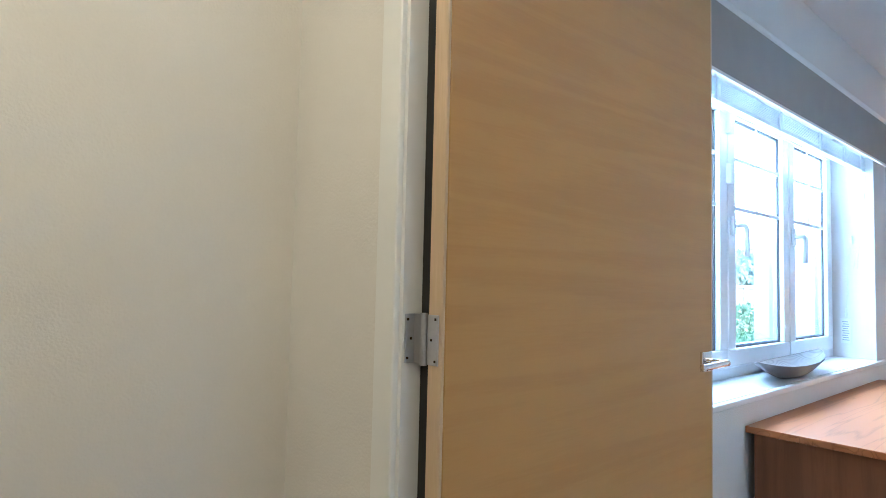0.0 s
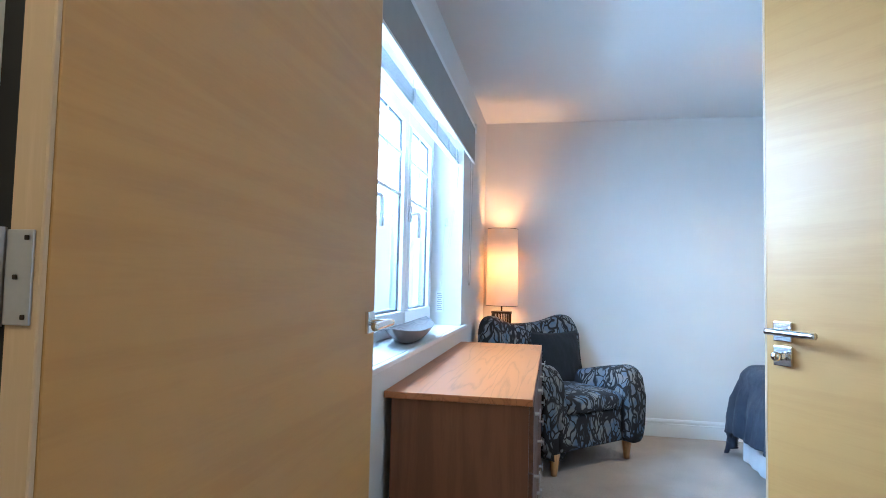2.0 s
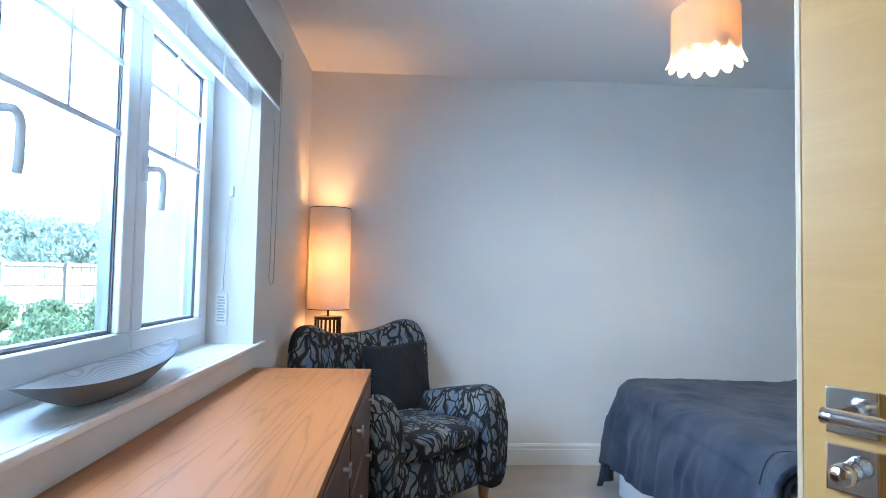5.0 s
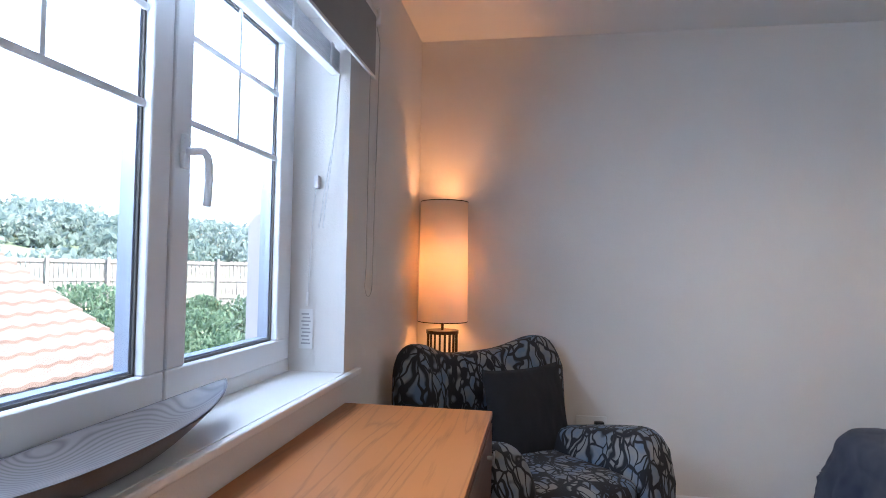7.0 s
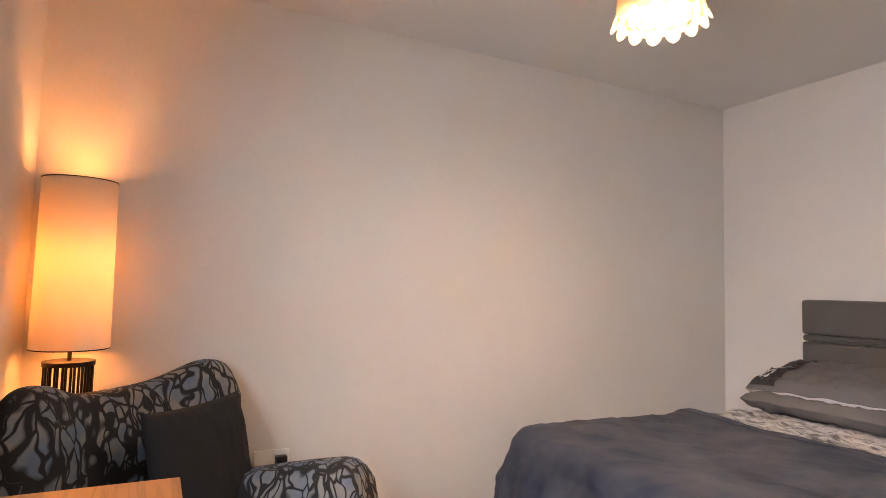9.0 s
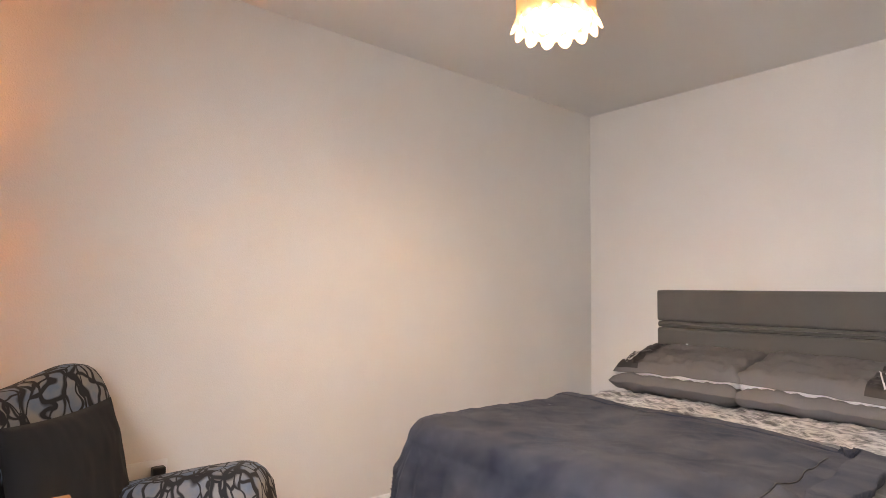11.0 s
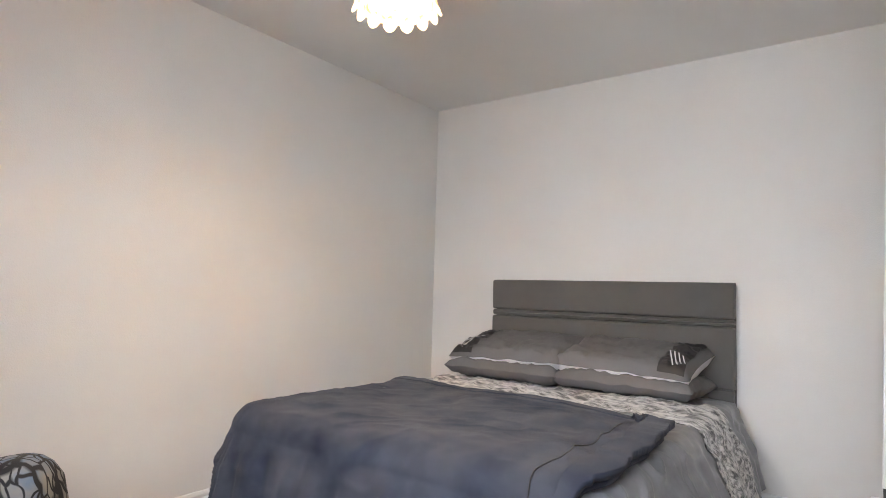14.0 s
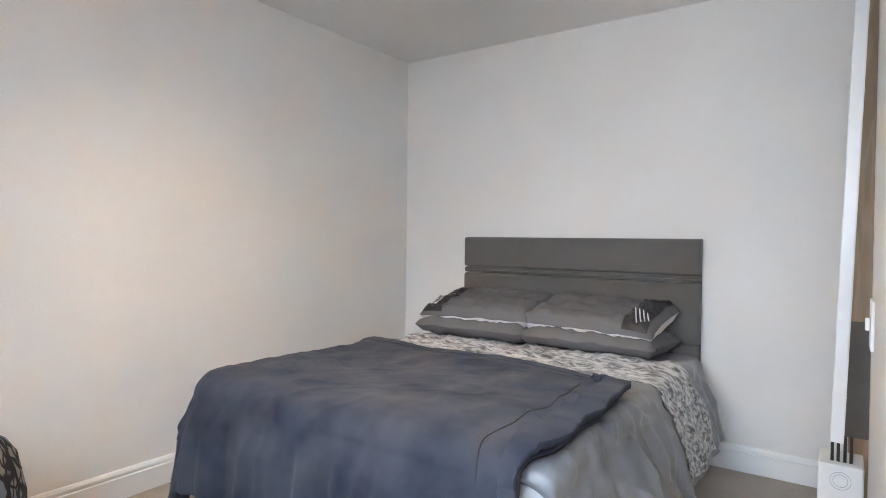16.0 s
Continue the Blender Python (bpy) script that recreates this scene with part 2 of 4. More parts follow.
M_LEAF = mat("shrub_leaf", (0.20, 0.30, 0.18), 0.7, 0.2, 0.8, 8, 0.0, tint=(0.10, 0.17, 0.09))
# Distance haze is mixed into this foliage colour, which makes it paler.
M_HILL = mat("hazy_hillside_foliage", (0.30, 0.37, 0.32), 0.8, 0.2, 0.25, 3, 0.0, tint=(0.20, 0.27, 0.22))
M_GRASS = mat("garden_ground", (0.18, 0.22, 0.13), 0.95, 0.15, 0.5, 9, 0.4, tint=(0.13, 0.17, 0.09), dist=0.05)


def let_light_through(m, share):
    """Leaves pass part of the daylight on."""
    n, l = m.node_tree.nodes, m.node_tree.links
    b = n["Principled BSDF"]
    t, mix = n.new("ShaderNodeBsdfTranslucent"), n.new("ShaderNodeMixShader")
    mix.inputs[0].default_value = share
    l.new(b.inputs["Base Color"].links[0].from_socket, t.inputs[0])
    l.new(b.outputs[0], mix.inputs[1]), l.new(t.outputs[0], mix.inputs[2])
    l.new(mix.outputs[0], n["Material Output"].inputs[0])


let_light_through(M_LEAF, 0.6)
let_light_through(M_HILL, 0.6)


def velvet_band():
    m = mat("crushed_silver_velvet", (0.56, 0.545, 0.52), 0.45, 0.25, 34, 110, 0.8, tint=(0.07, 0.068, 0.07), stretch=(0.45, 1.6, 1.6), sheen=0.4, dist=0.004)
    marks = m.node_tree.nodes["Color Ramp"].color_ramp.elements
    marks[0].position, marks[1].position = 0.40, 0.62
    return m


M_VELVET = velvet_band()


# ---- builders ----
def mesh_ob(name, bm, material, smooth=False):
    d = bpy.data.meshes.new(name)
    bmesh.ops.recalc_face_normals(bm, faces=bm.faces)
    bm.to_mesh(d)
    bm.free()
    if smooth:
        for p in d.polygons:
            p.use_smooth = True
    d.materials.append(material)
    return new(name, d)


def part(name, bm, material, parent, label="", smooth=False):
    ob = mesh_ob(name, bm, material, smooth)
    ob.parent = parent
    if label:
        tagged(ob, label)
    return ob


def empty(name, m, label, category, group="", kind=""):
    ob = new(name)
    ob.matrix_world = m
    ob.empty_display_size = 0.05
    return tagged(ob, label, category, group, kind)


def box(x0, x1, y0, y1, z0, z1, bevel=0.0, seg=2, bm=None):
    b = bmesh.new()
    bmesh.ops.create_cube(b, size=1)
    for v in b.verts:
        v.co = Vector(((x0 + x1) / 2 + v.co.x * (x1 - x0), (y0 + y1) / 2 + v.co.y * (y1 - y0), (z0 + z1) / 2 + v.co.z * (z1 - z0)))
    if bevel:
        bmesh.ops.bevel(b, geom=b.edges[:], offset=bevel, segments=seg, affect="EDGES", profile=0.6)
    if bm is None:
        return b
    return join(bm, b)


def join(bm, other, m=None):
    d = bpy.data.meshes.new("tmp")
    if m is not None:
        bmesh.ops.transform(other, matrix=m, verts=other.verts)
    other.to_mesh(d)
    other.free()
    bm.from_mesh(d)
    bpy.data.meshes.remove(d)
    return bm


def lathe(profile, n=32, close=False):
    b = bmesh.new()
    rows = [[b.verts.new((r * math.cos(2 * math.pi * i / n), r * math.sin(2 * math.pi * i / n), z)) for i in range(n)] for r, z in profile]
    for a, c in zip(rows, rows[1:]):
        for i in range(n):
            b.faces.new((a[i], a[(i + 1) % n], c[(i + 1) % n], c[i]))
    if close:
        b.faces.new(rows[0]), b.faces.new(rows[-1])
    return b


def tube(points, r, n=8):
    """A round bar along the points, its section carried on without twisting."""
    b = bmesh.new()
    pts = [Vector(p) for p in points]
    rows, q, last = [], None, None
    for i, p in enumerate(pts):
        d = (pts[min(i + 1, len(pts) - 1)] - pts[max(i - 1, 0)]).normalized()
        q = d.to_track_quat("Z", "Y") if q is None else last.rotation_difference(d) @ q
        last = d
        rows.append([b.verts.new(p + q @ Vector((r * math.cos(2 * math.pi * k / n), r * math.sin(2 * math.pi * k / n), 0))) for k in range(n)])
    for a, c in zip(rows, rows[1:]):
        for k in range(n):
            b.faces.new((a[k], a[(k + 1) % n], c[(k + 1) % n], c[k]))
    b.faces.new(rows[0]), b.faces.new(rows[-1])
    return b


def grid(nu, nv, f, close_u=False, caps=True):
    b = bmesh.new()
    rows = [[b.verts.new(f(i / (nu - 1) if not close_u else i / nu, j / (nv - 1))) for i in range(nu)] for j in range(nv)]
    for a, c in zip(rows, rows[1:]):
        for i in range(nu if close_u else nu - 1):
            k = (i + 1) % nu
            b.faces.new((a[i], a[k], c[k], c[i]))
    if close_u and caps:
        b.faces.new(rows[0]), b.faces.new(rows[-1])
    return b


def sgn(v, p):
    return math.copysign(abs(v) ** p, v)


def cushion_mesh(w, h, t, nu=40, nv=20, wrinkle=0.004, seed=0.0):
    """A stuffed square pillow, w by h, t thick, with pinched corners; lies in the xy plane."""
    b = bmesh.new()
    rows = {}
    for side in (1, -1):
        for j in range(nv + 1):
            for i in range(nu + 1):
                u, v = 2 * i / nu - 1, 2 * j / nv - 1
                edge = i in (0, nu) or j in (0, nv)
                if side < 0 and edge:
                    rows[side, i, j] = rows[1, i, j]
                    continue
                pin = 1 - 0.07 * (1 - abs(u) ** 2) * abs(v) ** 3
                pin2 = 1 - 0.07 * (1 - abs(v) ** 2) * abs(u) ** 3
                z = t / 2 * ((1 - abs(u) ** 3.2) * (1 - abs(v) ** 3.2)) ** 0.55
                z += wrinkle * noise.noise((u * 3.5 + seed, v * 3.5, side)) + wrinkle * 0.7 * noise.noise((u * 9 + seed, v * 3, side)) if not edge else 0
                rows[side, i, j] = b.verts.new((w / 2 * u * pin2, h / 2 * v * pin, side * z))
    for side in (1, -1):
        for j in range(nv):
            for i in range(nu):
                q = [rows[side, i, j], rows[side, i + 1, j], rows[side, i + 1, j + 1], rows[side, i, j + 1]]
                b.faces.new(q if side > 0 else q[::-1])
    return b


def wall(name, pieces, material=None, label="", category="wall"):
    b = bmesh.new()
    for p in pieces:
        box(*p, bm=b)
    return tagged(mesh_ob(name, b, material or M_WALL), label or "plain off-white painted plaster wall", category, kind="structure")


def skirting(name, x0, y0, x1, y1, nx, ny):
    """White skirting from (x0, y0) to (x1, y1); (nx, ny) points into the room."""
    prof = [(0, 0), (0.018, 0), (0.018, 0.094), (0.009, 0.097), (0.009, 0.102), (0.014, 0.105), (0.014, 0.114), (0.008, 0.125), (0, 0.128)]
    b = bmesh.new()
    ends = []
    for x, y in ((x0, y0), (x1, y1)):
        ends.append([b.verts.new((x + nx * d, y + ny * d, z + 0.001)) for d, z in prof])
    k = len(prof)
    for i in range(k):
        b.faces.new((ends[0][i], ends[0][(i + 1) % k], ends[1][(i + 1) % k], ends[1][i]))
    b.faces.new(ends[0]), b.faces.new(ends[1])
    return tagged(mesh_ob(name, b, M_GLOSS), "white gloss painted moulded skirting board", "skirting board", kind="structure")


# ---- structure ----
FAR, WIN, HEAD, TOP = 4.90, 1.41, -2.30, 2.40
DOORX0, DOORX1 = 0.675, 0.73
wall("floor", [(-1.6, FAR + 0.3, HEAD - 0.3, WIN + 0.02, -0.25, 0.0), (-1.6, DOORX0, WIN + 0.02, 1.90, -0.25, 0.0)], M_CARPET, "beige cut-pile carpet floor", "floor")
wall("ceiling", [(-1.6, FAR + 0.3, HEAD - 0.3, WIN + 0.30, TOP, TOP + 0.2), (-1.6, DOORX0, WIN + 0.30, 1.95, TOP, TOP + 0.2)], M_CEIL, "plain white painted ceiling", "ceiling")
wall("wall_far", [(FAR, FAR + 0.3, HEAD - 0.3, WIN + 0.30, -0.25, TOP)])
wall("wall_headboard", [(-1.6, FAR, HEAD - 0.3, HEAD, -0.25, TOP)])
WX0, WX1, WZ0, WZ1 = 1.80, 3.745, 0.832, 2.035
wall("wall_window", [(DOORX1, WX0, WIN, WIN + 0.30, -0.25, TOP), (WX1, FAR, WIN, WIN + 0.30, -0.25, TOP), (WX0, WX1, WIN, WIN + 0.30, -0.25, WZ0), (WX0, WX1, WIN, WIN + 0.30, WZ1, TOP)])
JAMB, JAMB2 = 1.366, 0.42
wall("wall_door", [(DOORX0, DOORX1, JAMB + 0.03, 1.95, -0.25, TOP), (DOORX0, DOORX1, JAMB2 - 0.03, JAMB + 0.03, 2.07, TOP), (DOORX0, DOORX1, -0.47, JAMB2 - 0.03, 0.0, TOP)])
wall("wall_hall", [(-1.6, DOORX0, 1.78, 1.95, -0.25, TOP)])
wall("wall_hall_end", [(-1.7, -1.6, HEAD - 0.3, 1.95, -0.25, TOP)])
wall("wall_hall_side", [(-1.6, DOORX0, -0.57, -0.47, 0.0, TOP)])
wall("wall_shower_room", [(DOORX1, 1.28, -0.223, -0.123, 0.0, TOP), (1.28, 2.14, -0.223, -0.123, 2.07, TOP), (2.14, 2.243, -0.223, -0.123, 0.0, TOP)])
wall("wall_partition", [(2.03, 2.243, -1.30, -0.223, 0.0, TOP), (2.03, 2.12, HEAD, -1.30, 0.0, TOP)])

skirting("baseboard_far", FAR, HEAD, FAR, WIN, -1, 0)
skirting("baseboard_headboard", 2.12, HEAD, FAR, HEAD, 0, 1)
skirting("baseboard_window", DOORX1, WIN, FAR, WIN, 0, -1)
skirting("baseboard_partition", 2.243, -0.123, 2.243, -1.30, 1, 0)


# ---- the doors ----
def architrave(name, x, y, z1, side, out):
    b = bmesh.new()
    box(min(x, x + out * 0.014), max(x, x + out * 0.014), min(y, y + side * 0.058), max(y, y + side * 0.058), 0.0, z1 + 0.06, 0.005, 3, bm=b)
    return tagged(mesh_ob(name, b, M_GLOSS), "white gloss painted moulded door architrave", "door frame", kind="structure")


wall("trim_door_lining", [(DOORX0 - 0.002, DOORX1 + 0.002, JAMB, JAMB + 0.028, 0.0, 2.04), (DOORX0 - 0.002, DOORX1 + 0.002, JAMB2 - 0.028, JAMB2, 0.0, 2.04), (DOORX0 - 0.002, DOORX1 + 0.002, JAMB2 - 0.028, JAMB + 0.028, 2.04, 2.068)], M_GLOSS, "white gloss painted door lining", "door frame")
wall("trim_door_stop", [(DOORX0 + 0.005, DOORX1 - 0.044, JAMB2 + 0.0005, JAMB2 + 0.013, 0.0, 2.038)], M_GLOSS, "white gloss painted door stop bead", "door frame")
# Black strip added in the hinge gap to stand for its shade.
wall("trim_door_gap_shade", [(DOORX0 + 0.038, DOORX0 + 0.046, 1.337, JAMB - 0.0005, 0.0, 2.038)], M_BLACK, "added black strip standing for shade in the hinge-side gap", "door seal")
architrave("trim_architrave_hall_1", DOORX0, JAMB + 0.008, 2.04, 1, -1)
architrave("trim_architrave_hall_2", DOORX0, JAMB2 - 0.008, 2.04, -1, -1)
wall("trim_shower_lining", [(1.28, 1.308, -0.225, -0.121, 0.0, 2.04), (2.112, 2.14, -0.225, -0.121, 0.0, 2.04), (1.28, 2.14, -0.225, -0.121, 2.04, 2.068)], M_GLOSS, "white gloss painted door lining", "door frame")


def lever(parent, m, reach=1.0):
    """Square rose, neck and round bar lever; local x points along the lever, y out of the door."""
    rose = part("rose", box(-0.026, 0.026, 0.0, 0.009, -0.026, 0.026, 0.002), M_CHROME, parent, "square chrome rose")
    neck = part("neck", tube([(0, 0.006, 0), (0, 0.042, 0), (0.004, 0.050, 0), (0.016, 0.053, 0)], 0.0085, 14), M_CHROME, rose, smooth=True)
    bar = part("lever", tube([(-0.012, 0.053, 0.001), (0.0, 0.053, 0.001), (0.06 * reach, 0.054, 0), (0.120 * reach, 0.055, -0.001), (0.124 * reach, 0.055, -0.001)], 0.0088, 16), M_CHROME, rose, "round chrome lever bar", smooth=True)
    rose.matrix_local = m
    return rose


def leaf_door(name, width, label):
    """Flush veneered leaf; local x from the hinge to the free edge, face at y = 0, 40 mm thick towards +y."""
    ob = empty(name, Matrix(), label, "door")
    ob["kind"] = "structure"
    part("leaf", box(0.008, width - 0.008, 0.0, 0.035, 0.012, 2.03, 0.001, 1), M_OAK, ob)
    for x0, x1 in ((0.0, 0.0078), (width - 0.0078, width)):
        part("lipping", box(x0, x1, 0.0005, 0.0345, 0.012, 2.03, 0.0015, 1), M_LIP, ob, "pale solid wood edge lipping")
    return ob


door1 = leaf_door("door_1", 0.955, "open flush pale oak veneer bedroom door")
door1.matrix_world = pose(0.703, 1.300, 0, 0, 0, 0)
lever(door1, pose(0.905, -0.0005, 1.018, 0, 0, 180))
for hz in (0.22, 1.115, 1.80):
    hb = bmesh.new()
    box(-0.0035, -0.0005, 0.006, 0.033, hz - 0.041, hz + 0.041, 0.001, bm=hb)
    join(hb, tube([(-0.004, 0.041, hz - 0.043), (-0.004, 0.041, hz + 0.043)], 0.0065, 12))
    box(-0.026, -0.005, 0.0618, 0.0655, hz - 0.041, hz + 0.041, 0.001, bm=hb)
    box(-0.008, -0.003, 0.040, 0.0635, hz - 0.041, hz + 0.041, 0.001, bm=hb)
    h = part("hinge", hb, M_STEEL, door1, "satin steel butt hinge")
    for sx, sz in ((-0.022, 0.032), (-0.015, 0.0), (-0.022, -0.032)):
        part("screw", box(sx - 0.0022, sx + 0.0022, 0.0602, 0.0622, hz + sz - 0.0022, hz + sz + 0.0022, 0.001), M_DARKMETAL, h)
    for sy, sz in ((0.012, 0.034), (0.022, 0.0), (0.012, -0.034)):
        part("screw", box(-0.0048, -0.003, sy - 0.0022, sy + 0.0022, hz + sz - 0.0022, hz + sz + 0.0022, 0.001), M_DARKMETAL, h)

door2 = leaf_door("door_2", 0.785, "open flush pale oak veneer door with thumb-turn lock")
door2.matrix_world = pose(1.341, -0.116, 0, 0, 0, 32.0) @ Matrix.Diagonal((1, -1, 1, 1))
lever(door2, pose(0.724, -0.0005, 1.007, 0, 0, 180), 1.0)
lk = part("lock_rose", box(-0.026, 0.026, 0.0, 0.009, -0.026, 0.026, 0.002), M_CHROME, door2, "square chrome lock rose")
lk.matrix_local = pose(0.724, -0.0005, 0.943, 0, 0, 180)
kn = part("thumb_turn", lathe([(0.0001, 0), (0.011, 0.0), (0.011, 0.004), (0.0065, 0.008), (0.0065, 0.014), (0.012, 0.018), (0.013, 0.026), (0.010, 0.031), (0.0001, 0.032)], 20), M_CHROME, lk, "chrome thumb turn", True)
kn.matrix_local = pose(0, 0.008, 0, -90, 0, 0)

# ---- window ----
FY0, FY1 = 1.600, 1.668
LIGHTS = ((1.843, 2.420), (2.426, 3.072), (3.080, 3.688))
window = empty("window_1", pose(0, 0, 0), "white upvc three-light window with glazing bars", "window", kind="structure")
fb = bmesh.new()
box(WX0, WX1, FY0, FY1, WZ0 + 0.02, WZ0 + 0.065, 0.005, bm=fb)
box(WX0, WX1, FY0, FY1, WZ1 - 0.055, WZ1, 0.005, bm=fb)
for x0, x1 in ((WX0, WX0 + 0.06), (2.398, 2.448), (3.050, 3.100), (WX1 - 0.072, WX1)):
    box(x0, x1, FY0 + 0.001, FY1 - 0.001, WZ0 + 0.064, WZ1 - 0.054, 0.005, bm=fb)
part("window_frame", fb, M_UPVC, window)
for (a, c), hand in zip(LIGHTS, (None, 0, 0)):
    z0, z1 = WZ0 + 0.068, WZ1 - 0.062
    s = 0.068
    sb = bmesh.new()
    for q in ((a, c, z0, z0 + s), (a, c, z1 - s, z1), (a, a + s, z0 + s, z1 - s), (c - s, c, z0 + s, z1 - s)):
        box(q[0], q[1], FY0 - 0.014, FY0 + 0.050, q[2], q[3], 0.007, 3, bm=sb)
    sash = part("sash", sb, M_UPVC, window)
    p0, p1, r0, r1 = a + s, c - s, z0 + s, z1 - s
    gb, db = bmesh.new(), bmesh.new()
    for q in ((p0, p1, r0 - 0.001, r0 + 0.006), (p0, p1, r1 - 0.006, r1 + 0.001), (p0, p0 + 0.006, r0, r1), (p1 - 0.006, p1, r0, r1)):
        box(q[0], q[1], FY0 + 0.006, FY0 + 0.010, q[2], q[3], bm=gb)
    part("gasket", gb, M_GREYCLOTH, sash, "dark rubber glazing gasket")
    for q in ((p0, p1, r0, r0 + 0.011), (p0, p1, r1 - 0.011, r1), (p0, p0 + 0.011, r0 + 0.011, r1 - 0.011), (p1 - 0.011, p1, r0 + 0.011, r1 - 0.011)):
        box(q[0], q[1], FY0 + 0.0145, FY0 + 0.048, q[2], q[3], bm=db)
    part("spacer_bar", db, M_SPACER, sash, "dark grey double glazing spacer bar")
    pane = part("pane", box(p0 + 0.001, p1 - 0.001, FY0 + 0.0102, FY0 + 0.0142, r0, r1), M_GLASS, sash, "clear glass pane")
    pane.visible_shadow = False
    mid = (a + c) / 2
    bb = bmesh.new()
    for zz in (1.535, 1.738):
        box(a + s, c - s, FY0 + 0.001, FY0 + 0.0095, zz - 0.008, zz + 0.008, 0.002, bm=bb)
    box(mid - 0.006, mid + 0.006, FY0 + 0.0014, FY0 + 0.0090, 1.535, z1 - s, 0.002, bm=bb)
    part("glazing_bar", bb, M_UPVC, sash)
    if hand is not None:
        hx = a + 0.034
        hd = part("handle_base", box(hx - 0.013, hx + 0.013, FY0 - 0.026, FY0 - 0.0145, 1.415, 1.495, 0.004, 3), M_UPVC, sash, "white window handle")
        part("handle_grip", tube([(hx, FY0 - 0.024, 1.455), (hx + 0.002, FY0 - 0.048, 1.456), (hx + 0.014, FY0 - 0.056, 1.457), (hx + 0.028, FY0 - 0.057, 1.450), (hx + 0.036, FY0 - 0.057, 1.432), (hx + 0.038, FY0 - 0.056, 1.40), (hx + 0.037, FY0 - 0.056, 1.36), (hx + 0.033, FY0 - 0.056, 1.335)], 0.0095, 10), M_UPVC, hd, smooth=True)
for zz in (1.66, 1.86):
    part("hinge_guard", box(2.404, 2.436, FY0 - 0.034, FY0 - 0.0005, zz - 0.04, zz + 0.04, 0.005), M_UPVC, window)
vb = bmesh.new()
box(2.60, 2.98, FY0 - 0.012, FY0 - 0.0005, WZ1 - 0.046, WZ1 - 0.022, 0.003, bm=vb)
vent = part("trickle_vent", vb, M_UPVC, window, "slotted trickle vent")
for i in range(9):
    part("slot", box(2.62 + i * 0.040, 2.645 + i * 0.040, FY0 - 0.0135, FY0 - 0.0118, WZ1 - 0.038, WZ1 - 0.030), M_BLACK, vent)

sl = bmesh.new()
box(WX0, WX1, WIN + 0.0, FY0 + 0.02, WZ0, WZ0 + 0.022, bm=sl)
box(WX0 - 0.13, WX1 + 0.13, WIN - 0.022, WIN - 0.0005, WZ0, WZ0 + 0.022, 0.007, 3, bm=sl)
tagged(mesh_ob("window_sill", sl, M_GLOSS), "white gloss painted window board", "window sill", kind="structure")

# roller blind over the opening
blind = empty("roller_blind", pose(0, 0, 0), "dark grey roller blind drawn mostly up over the window", "blind")
part("fabric", box(1.74, 3.86, 1.359, 1.3615, 1.868, 2.078), M_BLIND, blind)
part("bottom_bar", box(1.74, 3.86, 1.356, 1.3645, 1.856, 1.8675, 0.002), M_PLASTIC, blind)
part("cassette", tube([(1.72, 1.380, 2.092), (3.88, 1.380, 2.092)], 0.024, 20), M_PLASTIC, blind, "white round cassette", smooth=True)
for x in (1.70, 3.882):
    part("bracket", box(x, x + 0.020, 1.352, 1.4095, 2.062, 2.122, 0.004), M_PLASTIC, blind, "white bracket")
chain = []
for i in range(25):
    a = math.pi * i / 24
    chain.append((3.945 - 0.045 * math.cos(a), 1.392, 1.14 - 0.045 * math.sin(a)))
chain = [(3.905, 1.385, 2.11)] + [(3.903, 1.390, 2.1 - k * 0.05) for k in range(1, 19)] + chain + [(3.99 + k * 0.002, 1.392, 1.2 + k * 0.045) for k in range(20)] + [(3.91, 1.385, 2.13)]
part("bead_chain", tube(chain, 0.0018, 6), M_CHAIN, blind, "fine beaded pull chain")

ven = empty("venetian_blind", pose(0, 0, 0), "white venetian blind raised into a tight stack", "blind")
part("headrail", box(1.845, 3.735, 1.440, 1.470, 1.985, 2.03, 0.002), M_SLAT, ven)
for i in range(9):
    part("slat", box(1.85, 3.73, 1.442 - 0.001 * (i % 2), 1.467, 1.851 + i * 0.0065, 1.8535 + i * 0.0065), M_SLAT, ven)
part("bottom_rail", box(1.85, 3.73, 1.440, 1.469, 1.832, 1.848, 0.003), M_SLAT, ven)
for x in (2.0, 2.55, 3.02, 3.36, 3.64):
    part("ladder_clip", box(x - 0.012, x + 0.012, 1.432, 1.4395, 1.826, 1.905, 0.003), M_SLAT, ven)
    part("ladder_cord", tube([(x, 1.4415, 1.905), (x, 1.4415, 1.99)], 0.0012, 5), M_CORD, ven)
for dx, bend in ((0.0, 0.0), (0.006, 0.012)):
    part("lift_cord", tube([(3.712 + dx, 1.436, 1.83), (3.711 + dx, 1.446, 1.66), (3.709 + dx, 1.462 + bend, 1.48), (3.708 + dx, 1.474 + bend, 1.38), (3.707 + dx, 1.477 + 1.5 * bend, 1.325)], 0.0021, 6), M_CORD, ven)
cleat = empty("cord_cleat", pose(3.744, 1.512, 1.478), "small white plastic cord cleat on window reveal", "cord cleat")
part("cleat_body", box(-0.022, 0.0, -0.008, 0.008, -0.022, 0.022, 0.004), M_PLASTIC, cleat)
part("hanging_cord", tube([(-0.012, 0.0, 0.0), (-0.010, 0.012, -0.1), (-0.008, 0.020, -0.30), (-0.007, 0.024, -0.363)], 0.0015, 6), M_CORD, cleat)
part("toggle", tube([(-0.009, 0.024, -0.363), (-0.009, 0.026, -0.408)], 0.005, 8), M_PLASTIC, cleat)
